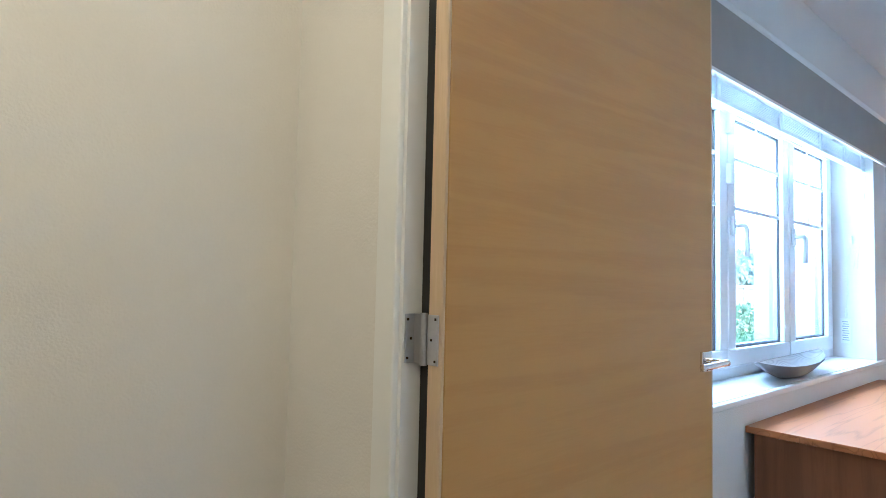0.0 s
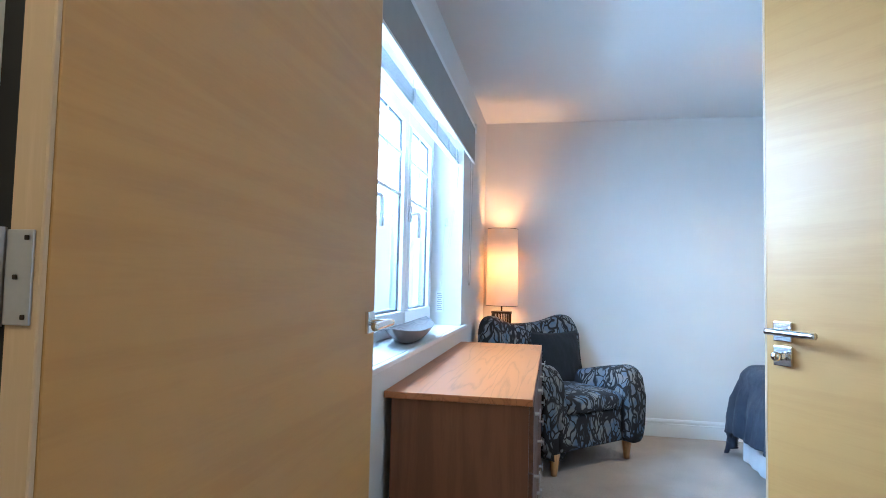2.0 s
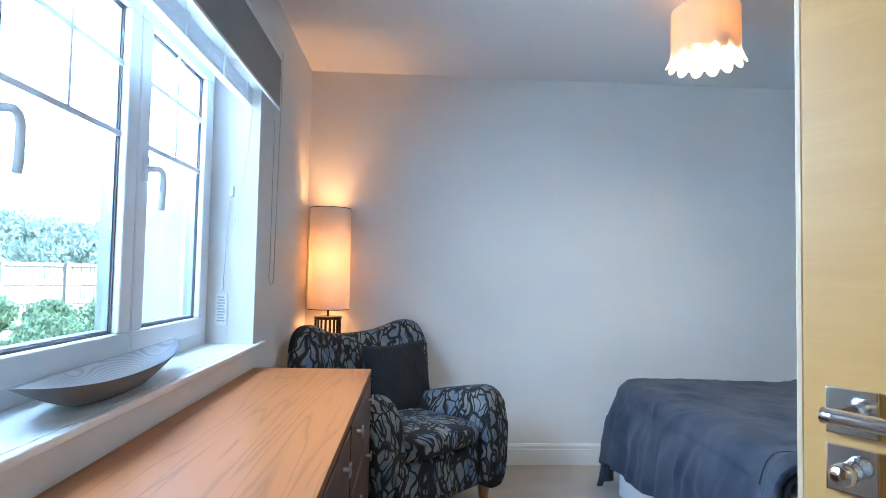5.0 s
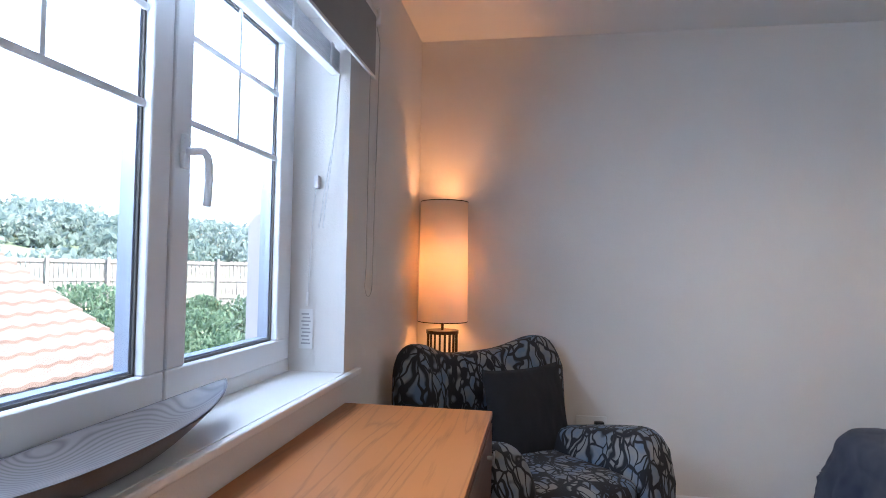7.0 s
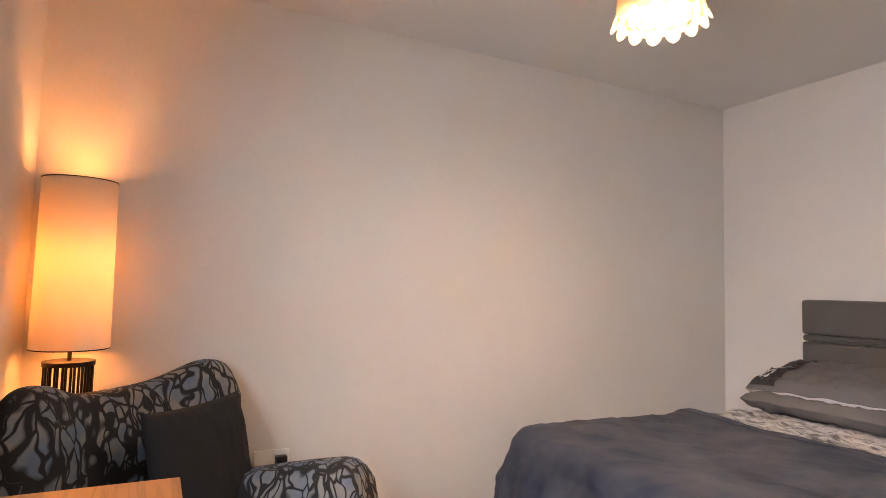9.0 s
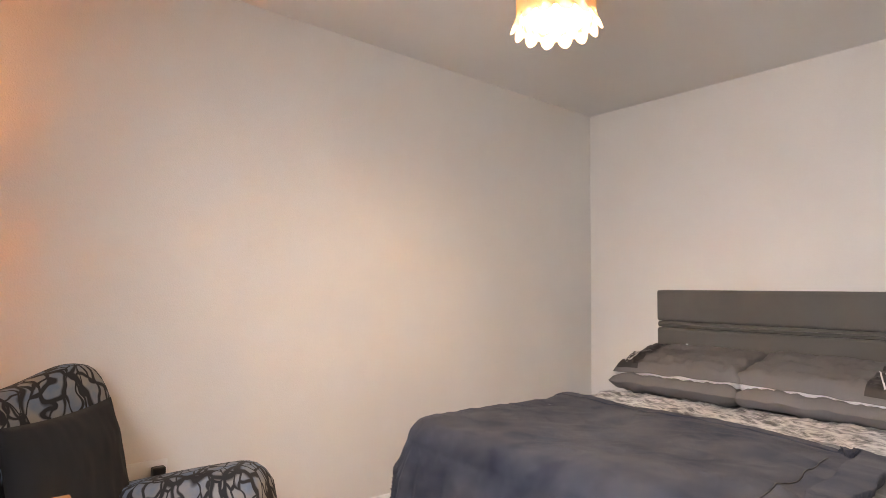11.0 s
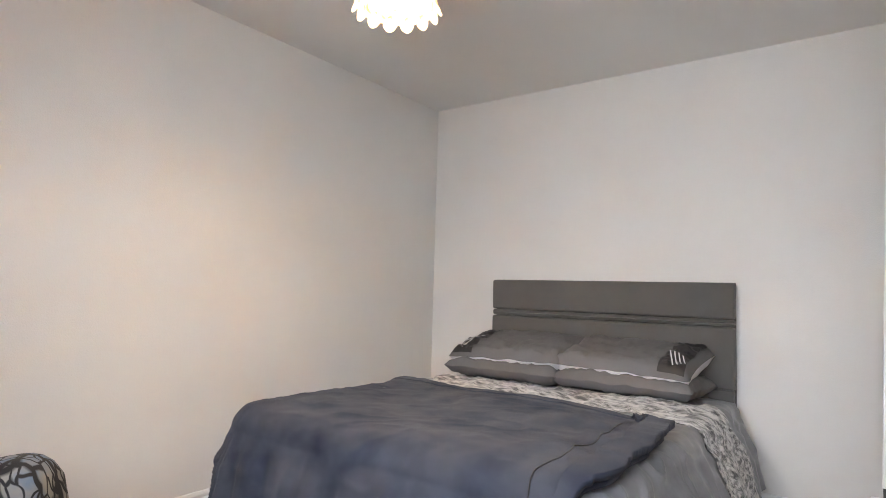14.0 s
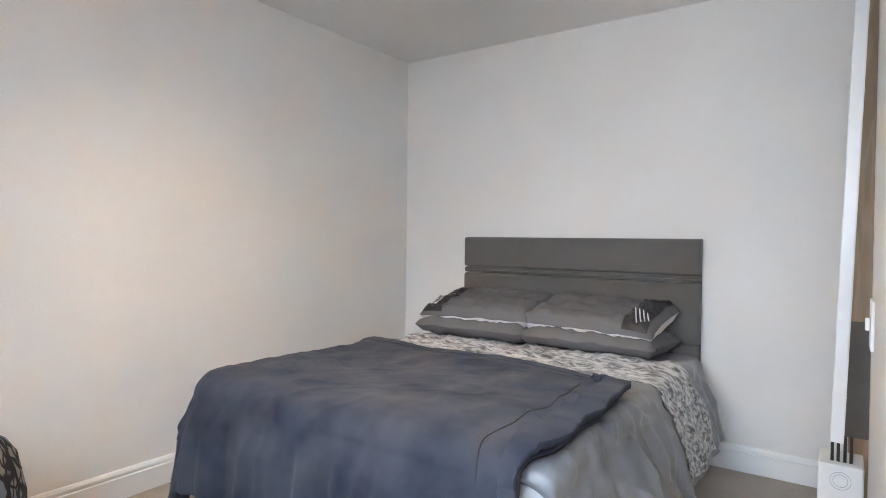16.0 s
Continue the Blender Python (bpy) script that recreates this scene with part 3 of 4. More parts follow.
tg = part("safety_tag", box(-0.007, -0.005, 0.004, 0.052, -0.548, -0.418, 0.001), M_PLASTIC, cleat, "white printed safety tag")
for i in range(9):
    part("print_line", box(-0.0078, -0.0068, 0.012 + 0.003 * (i % 3), 0.044 - 0.004 * (i % 2), -0.533 + i * 0.012, -0.528 + i * 0.012), M_GREYLINE, tg)


# ---- wooden-patterned long bowl on the sill ----
def bowl_point(u, v, inner):
    a = 2 * math.pi * u
    k = (0.35 + 0.65 * v ** 0.8) if not inner else max(0.0, v) ** 0.8
    lx = 0.402 * sgn(math.cos(a), 1.0) * (k if not inner else k * 0.975)
    wid = 0.086 * (1 - abs(math.cos(a)) ** 2.2) ** 0.8
    ly = sgn(math.sin(a), 1.0) * wid * k * (1 if not inner else 0.94) / max(abs(math.sin(a)), 1e-6) if abs(math.sin(a)) > 1e-5 else 0
    z = (0.058 * v ** 1.15 if not inner else 0.022 + 0.035 * v ** 1.6) + 0.026 * abs(math.cos(a)) ** 3 * v
    return (lx, ly, z)


bowl = empty("long_bowl", pose(2.772, 1.478, WZ0 + 0.0225, 0, 0, 3), "pewter-coloured long boat-shaped bowl with ribbed inside", "bowl")
part("bowl_shell", grid(64, 10, lambda u, v: bowl_point(u, v, False), True, False), M_PEWTER, bowl, smooth=True)
part("bowl_inside", grid(64, 10, lambda u, v: bowl_point(u, v, True), True, False), M_RIBBED, bowl, "ribbed grain-patterned inside", smooth=True)


# ---- chest of drawers ----
CX0, CX1, CY0, CY1, CZ = 2.13, 3.757, 0.925, 1.389, 0.757
chest = empty("chest_of_drawers", pose(CX0, CY0, 0), "long low walnut chest of drawers under the window", "chest of drawers")
LX, LY = CX1 - CX0, CY1 - CY0
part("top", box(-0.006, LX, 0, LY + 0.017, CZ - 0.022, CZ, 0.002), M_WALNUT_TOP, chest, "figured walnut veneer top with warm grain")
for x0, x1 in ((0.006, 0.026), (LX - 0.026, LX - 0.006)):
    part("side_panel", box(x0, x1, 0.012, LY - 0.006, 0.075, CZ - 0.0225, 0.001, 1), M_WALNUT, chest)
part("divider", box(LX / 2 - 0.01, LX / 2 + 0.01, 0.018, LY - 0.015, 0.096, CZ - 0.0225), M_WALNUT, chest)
part("bottom_panel", box(0.027, LX - 0.027, 0.020, LY - 0.006, 0.075, 0.095), M_WALNUT, chest)
part("back_panel", box(0.027, LX - 0.027, LY - 0.014, LY - 0.006, 0.096, CZ - 0.0225), M_WALNUT, chest)
for i in range(2):
    for j in range(3):
        x0 = 0.030 + i * (LX / 2 - 0.014)
        x1 = x0 + LX / 2 - 0.046
        z0 = 0.100 + j * 0.211
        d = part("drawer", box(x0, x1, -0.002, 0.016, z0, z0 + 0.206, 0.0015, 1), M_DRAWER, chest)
        for hx in (x0 + 0.16, x1 - 0.16):
            hb = bmesh.new()
            box(hx - 0.016, hx + 0.016, -0.022, -0.017, z0 + 0.135, z0 + 0.165, 0.001, bm=hb)
            join(hb, tube([(hx, -0.018, z0 + 0.15), (hx, -0.0015, z0 + 0.15)], 0.006, 10))
            part("handle", hb, M_STEEL, d, "small square steel pull")
for x in (0.05, LX - 0.05):
    for y in (0.05, LY - 0.05):
        part("foot", box(x - 0.03, x + 0.03, y - 0.03, y + 0.03, 0.0, 0.0745, 0.002), M_WALNUT, chest)


# ---- patterned armchair ----
chair = empty("armchair", pose(4.258, 0.855, 0, 0, 0, -44.4) @ Matrix.Diagonal((1.05, 1.05, 1.02, 1)), "rounded armchair in grey fabric, daylight blue in its colour, black branch pattern", "armchair")


def arm_point(u, v, side):
    a = 2 * math.pi * u
    w, h = 0.098, (0.245 if side > 0 else 0.280)
    zc = 0.355
    y = (-0.40 if side > 0 else -0.34) + 0.62 * v
    e = min(1.0, (1 - (1 - min(v, 0.22) / 0.22) ** 2.6) ** 0.5 * 0.72 + 0.28) if v < 0.22 else 1.0
    x = w * sgn(math.cos(a), 0.55) * (0.75 + 0.25 * e)
    z = zc + h * sgn(math.sin(a), 0.5) * (e * (1.0 - 0.55 * v ** 1.3) if math.sin(a) > 0 else 0.97)
    return (side * (0.315 + x + 0.012 * sgn(math.sin(a), 1)), y, z)


for sd in (-1, 1):
    part("armrest", grid(40, 26, lambda u, v: arm_point(u, v, sd), True), M_FABRIC, chair, smooth=True)


def back_point(u, v):
    s = 2 * v - 1
    a = 2 * math.pi * u
    ang = s * 1.05
    px, py = 0.042 + 0.408 * math.sin(ang) / math.sin(1.05), 0.33 - 0.13 * (1 - math.cos(ang)) / (1 - math.cos(1.05))
    px += 0.034 * max(0.0, s) ** 2
    nx, ny = math.sin(ang) * 0.75, math.cos(ang)
    top = 0.808 + 0.062 * math.exp(-((abs(s) - 0.70) / 0.30) ** 2)
    fall = max(0.0, (abs(s) - 0.80) / 0.20)
    top -= 0.10 * fall ** 2.5
    bot = 0.15
    taper = 1 - 0.45 * fall ** 3
    t = 0.085 * sgn(math.cos(a), 0.7) * taper
    z = (top + bot) / 2 + (top - bot) / 2 * sgn(math.sin(a), 0.35)
    tilt = 0.08 * (z - 0.4)
    return (px + nx * t, py + ny * t + tilt, z)


part("backrest", grid(44, 48, back_point, True), M_FABRIC, chair, "high curved back with two rounded lobes", smooth=True)
part("base", box(-0.30, 0.30, -0.355, 0.30, 0.125, 0.335, 0.03, 4), M_FABRIC, chair, smooth=True)


def seat_point(u, v):
    a = 2 * math.pi * u
    r = sgn(math.sin(math.pi * v), 0.28)
    z = 0.375 + 0.062 * sgn(-math.cos(math.pi * v), 0.5)
    return (0.262 * r * sgn(math.cos(a), 0.35), -0.06 + 0.325 * r * sgn(math.sin(a), 0.35), z + 0.012 * (1 - r * abs(math.cos(a))))


part("seat_cushion", grid(48, 20, seat_point, True), M_FABRIC, chair, smooth=True)
for x in (-0.315, 0.315):
    for y in (-0.32, 0.30):
        part("leg", lathe([(0.0001, 0.0), (0.017, 0.0), (0.019, 0.02), (0.031, 0.124), (0.0001, 0.124)], 16), M_BEECH, chair, "tapered amber wooden leg", True).location = (x, y, 0)

cush = mesh_ob("scatter_cushion", cushion_mesh(0.455, 0.42, 0.13, wrinkle=0.006), M_BLACKCLOTH, True)
tagged(cush, "plain black square cushion leaning on the armchair back", "cushion")
cush.matrix_world = pose(4.258, 0.855, 0, 0, 0, -44.4) @ pose(0.166, 0.115, 0.578, 76, 0, 0)


# ---- corner lamp ----
lampob = empty("floor_lamp", pose(4.75, 1.25, 0), "lit lamp with tall cream drum shade on dark slatted base", "lamp")
sh = lathe([(0.122, 0.940), (0.117, 1.530), (0.1155, 1.530), (0.1205, 0.940)], 48)
part("shade", sh, M_SHADE, lampob, "tall cream fabric drum shade", True)
for z, r in ((0.941, 0.1225), (1.529, 0.1175)):
    part("shade_trim", lathe([(r - 0.001, z - 0.002), (r + 0.0008, z - 0.002), (r + 0.0008, z + 0.002), (r - 0.001, z + 0.002), (r - 0.001, z - 0.002)], 48), M_DARKMETAL, lampob)
part("stem", tube([(0, 0, 0.885), (0, 0, 1.13)], 0.007, 10), M_DARKMETAL, lampob, smooth=True)
part("bulb", lathe([(0.0001, 1.12), (0.013, 1.12), (0.013, 1.15), (0.03, 1.195), (0.022, 1.235), (0.0001, 1.25)], 20), glow("amber_bulb", (1.0, 0.55, 0.22), 3.0), lampob, smooth=True)
for i in range(18):
    a = 2 * math.pi * i / 18
    part("slat", tube([(0.072 * math.cos(a), 0.072 * math.sin(a), 0.015), (0.072 * math.cos(a), 0.072 * math.sin(a), 0.885)], 0.0045, 8), M_DARKMETAL, lampob)
for z in (0.008, 0.890):
    part("ring", lathe([(0.0001, z - 0.008), (0.080, z - 0.008), (0.080, z + 0.008), (0.0001, z + 0.008)], 36), M_DARKMETAL, lampob, smooth=False)


# ---- pendant ----
pend = empty("pendant_lamp", pose(3.74, -0.49, 2.085) @ Matrix.Diagonal((0.77, 0.77, 0.90, 1)), "lit ceiling pendant with ivory petal-edged shade", "ceiling lamp")


def petal(r, w, h, flare):
    def f(u, v):
        s = 2 * u - 1
        tip = 0.05 * (1 - math.sqrt(max(0, 1 - min(1, abs(s)) ** 2)))
        z = (h * v) if v > 0.12 else h * v + tip * (1 - v / 0.12)
        rr = r + flare * (1 - min(1, max(0, z) / 0.07)) ** 1.5
        bow = 0.006 * (1 - s * s)
        return (w / 2 * s * (1 if z < 0.10 else 0.97), -(rr + bow), z)
    return grid(11, 14, f)


for ring, (r, n, h0, hh, fl) in enumerate(((0.178, 14, 0.0, 0.27, 0.028), (0.160, 14, 0.028, 0.24, 0.030), (0.140, 12, 0.05, 0.21, 0.026))):
    pm = None
    for i in range(n):
        ang = 360 * (i + 0.5 * (ring % 2)) / n
        if pm is None:
            ob = part("petal", petal(r, 2 * math.pi * r / n * 1.06, hh, fl), M_PETAL, pend, smooth=True)
            pm = ob.data
        else:
            ob = new("petal", pm)
            ob.parent = pend
        ob.matrix_local = pose(0, 0, h0, 0, 0, ang)
part("shade_top", lathe([(0.0001, 0.262), (0.182, 0.262), (0.182, 0.272), (0.0001, 0.272)], 40), M_PETAL, pend)
part("bulb", lathe([(0.0001, 0.055), (0.028, 0.06), (0.045, 0.085), (0.048, 0.11), (0.035, 0.15), (0.016, 0.18), (0.0001, 0.18)], 24), M_BULB, pend, smooth=True)
part("lampholder", tube([(0, 0, 0.18), (0, 0, 0.30)], 0.018, 14), M_PLASTIC, pend, smooth=True)
part("ceiling_rose", lathe([(0.0001, 0.30), (0.02, 0.30), (0.045, 0.345), (0.048, 0.3795), (0.0001, 0.3795)], 28), M_PLASTIC, pend, smooth=True)


# ---- bed ----
BX0, BX1, BY0, BY1, BZ = 2.90, 4.41, -2.20, -0.37, 0.575
bed = empty("bed", pose(0, 0, 0), "made double divan bed with white valance", "bed")
part("divan_base", box(BX0 + 0.03, BX1 - 0.03, BY0 + 0.02, BY1 - 0.05, 0.03, 0.30, 0.02), M_WHITECLOTH, bed)
part("mattress", box(BX0 + 0.01, BX1 - 0.01, BY0, BY1 - 0.02, 0.301, BZ - 0.035, 0.05, 4), M_WHITECLOTH, bed, smooth=True)


def valance_point(u, v):
    per = u * (1.80 + 1.50 + 1.80)
    d = 0.006 * math.sin(per * 42) * (1 - v) + 0.004 * noise.noise((per * 7, v, 3))
    if per < 1.80:
        x, y = BX1 + 0.005 + d, BY0 + per
    elif per < 3.30:
        x, y = BX1 - (per - 1.80), BY1 + 0.005 + d
    else:
        x, y = BX0 - 0.005 - d, BY1 - (per - 3.30)
    return (x, y, 0.006 + 0.31 * v)


part("valance", grid(240, 6, valance_point), M_WHITECLOTH, bed, "white gathered valance", True)

hbm = empty("headboard", pose(0, 0, 0), "grey upholstered headboard with horizontal stitched panels", "headboard")
part("backing", box(2.925, 4.352, HEAD + 0.019, HEAD + 0.03, 0.25, 1.168), M_HEAD, hbm)
for z0, z1 in ((0.62, 0.940), (0.940, 0.978), (0.978, 1.168)):
    part("panel", box(2.922, 4.355, HEAD + 0.028, HEAD + (0.085 if z1 - z0 > 0.1 else 0.080), z0 + 0.002, z1 - 0.002, 0.018, 4), M_HEAD, hbm, smooth=True)
part("lower_panel", box(2.93, 4.347, HEAD + 0.0305, HEAD + 0.075, 0.25, 0.618, 0.008), M_HEAD, hbm)


def drape(x, y, lift, x0=BX0, x1=BX1, y1=BY1, rad=0.05, fold=0.02, seed=0.0, puff=0.0, crease=0.0, slope=0.10):
    """A cloth point laid flat at (x, y) falls over the bed's edges."""
    dx = max(0.0, x0 + rad - x) if x < (x0 + x1) / 2 else max(0.0, x - x1 + rad)
    sx = -1 if x < (x0 + x1) / 2 else 1
    dy = max(0.0, y - y1 + rad)
    d = math.hypot(dx, dy)
    wob = puff * noise.noise((x * 3.1 + seed, y * 3.1, 1.7)) + puff * 0.45 * noise.noise((x * 8 + seed, y * 7, 4.1))
    if crease:
        q = noise.noise((x * 5.5 + seed, y * 9 + 0.6 * math.sin(x * 6), 7.7))
        wob += crease * (1 - min(1.0, abs(q) * 5)) + crease * 0.6 * noise.noise((x * 19, y * 15, seed))
    if d < 1e-6:
        return (x, y, BZ + lift + wob)
    ux, uy = sx * dx / d, dy / d
    a = min(d / rad, math.pi / 2)
    out, drop = rad * math.sin(a), rad * (1 - math.cos(a))
    rest = max(0.0, d - rad * math.pi / 2)
    along = x * uy * 1.0 + y * abs(ux)
    flare = fold * min(1.0, rest / 0.12) * (1.0 + noise.noise((along * 7 + seed, 0.3, seed)) + 0.6 * noise.noise((along * 17 + seed, rest * 3, seed)))
    drop += rest
    out += flare + slope * rest + wob * 0.7
    bx = (x0 + rad if sx < 0 else x1 - rad) if dx > 0 else x
    by = y1 - rad if dy > 0 else y
    z = BZ + lift - drop + wob * 0.6
    return (bx + ux * (out + lift), by + uy * (out + lift), max(z, 0.035))


def cloth(name, label, category, material, xa, xb, ya, yb, lift, nx, ny, thick, **kw):
    hem = kw.pop("hem", lambda u, v: (0, 0))

    def f(u, v):
        ox, oy = hem(u, v)
        return drape(xa + (xb - xa) * u + ox, ya + (yb - ya) * v + oy, lift, **kw)
    ob = mesh_ob(name, grid(nx, ny, f), material, True)
    sol = ob.modifiers.new("thickness", "SOLIDIFY")
    sol.thickness, sol.offset = thick, -1
    return tagged(ob, label, category)


def bedding(name, label, category):
    return empty(name, pose(0, 0, 0), label, category)


def under(ob, parent, name, label):
    ob.parent, ob.name = parent, name
    ob["label"] = label
    del ob["category"]
    return ob


duvet = bedding("duvet", "grey satin duvet with crushed velvet band hanging over bed", "duvet")
under(cloth("cover", "grey satin cover", "x", M_DUVET, BX0 - 0.34, BX1 + 0.33, -2.13, BY1 + 0.02, 0.010, 170, 120, 0.012, fold=0.034, seed=2.0, puff=0.013, rad=0.075, crease=0.016, slope=0.26,
      hem=lambda u, v: ((0.05 * noise.noise((v * 6, 0, 2)) + 0.02 * noise.noise((v * 21, 0, 5))) * (1 - u) ** 6, 0)), duvet, "cover", "grey satin cover with soft folds")
under(cloth("band", "silver velvet", "x", M_VELVET, BX0 - 0.325, BX1 + 0.31, -1.83, -1.40, 0.017, 170, 40, 0.004, fold=0.034, seed=2.0, puff=0.013, rad=0.075, crease=0.016, slope=0.26), duvet, "velvet_band", "crushed silver velvet band")

throw = bedding("fleece_throw", "thick dark blue-grey fleece throw over the bed foot", "throw")


def throw_hem(u, v):
    cu, cv = max(0.0, 1 - u / 0.10), max(0.0, 1 - v / 0.10)
    ox = 0.012 * noise.noise((v * 9, 1, 2)) + 0.035 * cu * (1 - v) ** 3 + 0.075 * cu * cv ** 2
    oy = 1.0 * max(0, 0.25 - u) ** 1.6 * (1 - v) + 0.05 * (1 - v) * math.sin(u * 5) + (0.06 * u - 0.02) * v + 0.07 * cv * cu ** 2
    return (ox, oy)


TX0, TX1, TY0, TY1 = 2.968, BX1 + 0.36, -1.34, BY1 + 0.36
THROW = dict(fold=0.036, seed=7.0, puff=0.021, rad=0.09, crease=0.004)
under(cloth("body", "fleece", "x", M_THROW, TX0, TX1, TY0, TY1, 0.045, 170, 170, 0.018, hem=throw_hem, **THROW), throw, "body", "crumpled fleece")
W = 0.036
under(cloth("border", "border", "x", M_THROW, TX0 - 0.004, TX0 + W, TY0 + 0.004, TY1, 0.054, 14, 420, 0.024, hem=lambda u, v: (throw_hem(u * W / (TX1 - TX0), v)[0] + 0.0035 * noise.noise((v * 95, u * 2, 4)), throw_hem(u * W / (TX1 - TX0), v)[1]), **THROW), throw, "side_border", "thick rolled fleece border")
under(cloth("border", "border", "x", M_THROW, TX0 + 0.004, TX1, TY0 - 0.004, TY0 + 0.045, 0.051, 170, 16, 0.018, hem=lambda u, v: throw_hem(u, v * 0.045 / (TY1 - TY0)), **THROW), throw, "head_border", "rolled fleece border")


under(cloth("seam", "seam", "x", M_PILLOWDARK, TX0 + 0.128, TX0 + 0.1315, TY0 + 0.20, TY1 - 0.3, 0.0470, 3, 170, 0.002, hem=lambda u, v: throw_hem(0.07 + 0.003 * u, 0.12 + 0.71 * v), **THROW), throw, "stitched_seam", "thin dark stitched seam")


def half_pillow(w, h, t, side, seed, u0=-1.0, u1=1.0, lift=0.0, v0=-1.0, v1=1.0, nu=44, nv=24):
    """One face of a stuffed pillow: side 1 the upper, side -1 the lower."""
    def f(a, c):
        u, v = u0 + (u1 - u0) * a, v0 + (v1 - v0) * c
        z = t * max(0.0, (1 - abs(u) ** 9) * (1 - abs(v) ** 6)) ** 0.42
        keep = min(1.0, 8 * (1 - abs(u))) * min(1.0, 8 * (1 - abs(v)))
        z += keep * (0.011 * noise.noise((u * 3.5 + seed, v * 3.5, side)) + 0.008 * noise.noise((u * 11 + seed, v * 3, side)) + 0.006 * noise.noise((u * 5 + v * 8, seed, 3)) + 0.009 * (1 - min(1.0, 6 * abs(noise.noise((u * 4 + v * 3, v * 2 - u * 2, seed))))))
        rim = 0.012 * noise.noise((u * 4, seed, v * 4))
        return (w / 2 * u * (1 - 0.06 * (1 - v * v) * abs(u) ** 3), h / 2 * v * (1 - 0.06 * (1 - u * u) * abs(v) ** 3), side * z + rim + lift)
    return grid(nu, nv, f)


def wrinkled_pillow(m, seed, sign):
    root = empty("pillow", m, "grey pillow with white underside and charcoal patterned end", "pillow", group="pillows on the bed")
    part("case", half_pillow(0.70, 0.44, 0.066, 1, seed), M_PILLOW, root, smooth=True)
    part("underside", half_pillow(0.70, 0.44, 0.064, -1, seed), M_WHITECLOTH, root, "white cotton underside", True)
    a0, a1 = sorted((sign * 0.57, sign * 0.93))
    part("dark_panel", half_pillow(0.70, 0.44, 0.066, 1, seed, a0, a1, 0.006, -0.93, 0.985, 20, 40), M_PILLOWDARK, root, "charcoal satin panel", True)
    for k in range(4):
        c = sign * (0.68 + 0.06 * k)
        b = half_pillow(0.70, 0.44, 0.066, 1, seed, c - 0.010, c + 0.010, 0.009, 0.10 + 0.20 * (k % 2), 0.90 - 0.06 * k, 5, 18)
        for v in b.verts:
            v.co.x += sign * 0.35 * (v.co.y - 0.10)
        part("pale_stroke", b, M_WHITECLOTH, root, "pale leaf stroke", True)
    return root


def plain_pillow(m, seed):
    root = empty("pillow", m, "plain grey pillow lying under another pillow", "pillow", group="pillows on the bed")
    part("case", half_pillow(0.70, 0.46, 0.052, 1, seed), M_PILLOW, root, smooth=True)
    part("case_underside", half_pillow(0.70, 0.46, 0.050, -1, seed), M_PILLOW, root, smooth=True)


plain_pillow(pose(4.03, -1.965, 0.648, 2, 0, 1), 3.0)
plain_pillow(pose(3.355, -1.965, 0.648, 2, 0, -2), 9.0)
wrinkled_pillow(pose(4.03, -1.995, 0.752, -11, 1, 2), 15.0, 1)
wrinkled_pillow(pose(3.37, -1.995, 0.755, -12, -1, -3), 21.0, -1)


# ---- socket, switch and the upright appliance by the partition ----
sock = empty("wall_socket", pose(FAR, 0.52, 0.442), "white double wall socket with black plug", "wall socket")
part("plate", box(-0.010, -0.0005, -0.073, 0.073, -0.043, 0.043, 0.003), M_PLASTIC, sock)
for y in (-0.058, 0.006):
    part("rocker", box(-0.014, -0.0095, y + 0.036, y + 0.050, 0.018, 0.034, 0.001), M_PLASTIC, sock)
part("plug", box(-0.045, -0.0105, -0.060, -0.012, -0.030, 0.022, 0.008, 3), M_BLACK, sock, "black plug")

sw = empty("wall_switch", pose(2.243, -1.17, 0.915), "white wall switch plate with rocker", "light switch")
part("plate", box(0.0005, 0.010, -0.06, 0.06, -0.073, 0.073, 0.003), M_PLASTIC, sw)
part("rocker", box(0.0105, 0.022, -0.012, 0.012, -0.018, 0.018, 0.003), M_PLASTIC, sw)

app = empty("upright_appliance", pose(2.316, -1.60, 0), "white upright appliance with round button and tall panel", "appliance")
bx = part("base", box(-0.068, 0.068, -0.09, 0.09, 0.0, 0.372, 0.008, 3), M_PLASTIC, app)
for r0, r1, dz in ((0.030, 0.0315, 0.0), (0.021, 0.0225, 0.0)):
    rb = lathe([(r0, 0), (r1, 0), (r1, 0.0015), (r0, 0.0015), (r0, 0)], 36)
    rg = part("button_ring", rb, M_GREYLINE, bx, "thin grey ring round the button")
    rg.matrix_local = pose(0.0, 0.0902, 0.318, -90, 0, 0)
for x in (-0.030, -0.012, 0.008, 0.026):
    part("rod", box(x - 0.005, x + 0.005, 0.02, 0.05, 0.373, 0.46), M_BLACK, app)
pn = part("tall_panel", box(-0.021, 0.021, -0.012, 0.012, 0.0, 1.62, 0.004), M_PLASTIC, app, "tall white panel")
pn.matrix_local = pose(0.013, 0.062, 0.445, 0, -1.6, 0)

board = empty("leaning_board", pose(2.262, -1.74, 0), "tan wooden board leaning beside the wall", "board")
part("board_panel", box(-0.030, 0.034, -0.012, 0.012, 0.0, 2.1, 0.003), M_TAN, board)
part("grey_cover", box(-0.030, 0.050, 0.013, 0.020, 0.42, 0.86, 0.003), M_GREYCLOTH, board, "grey cloth flap")


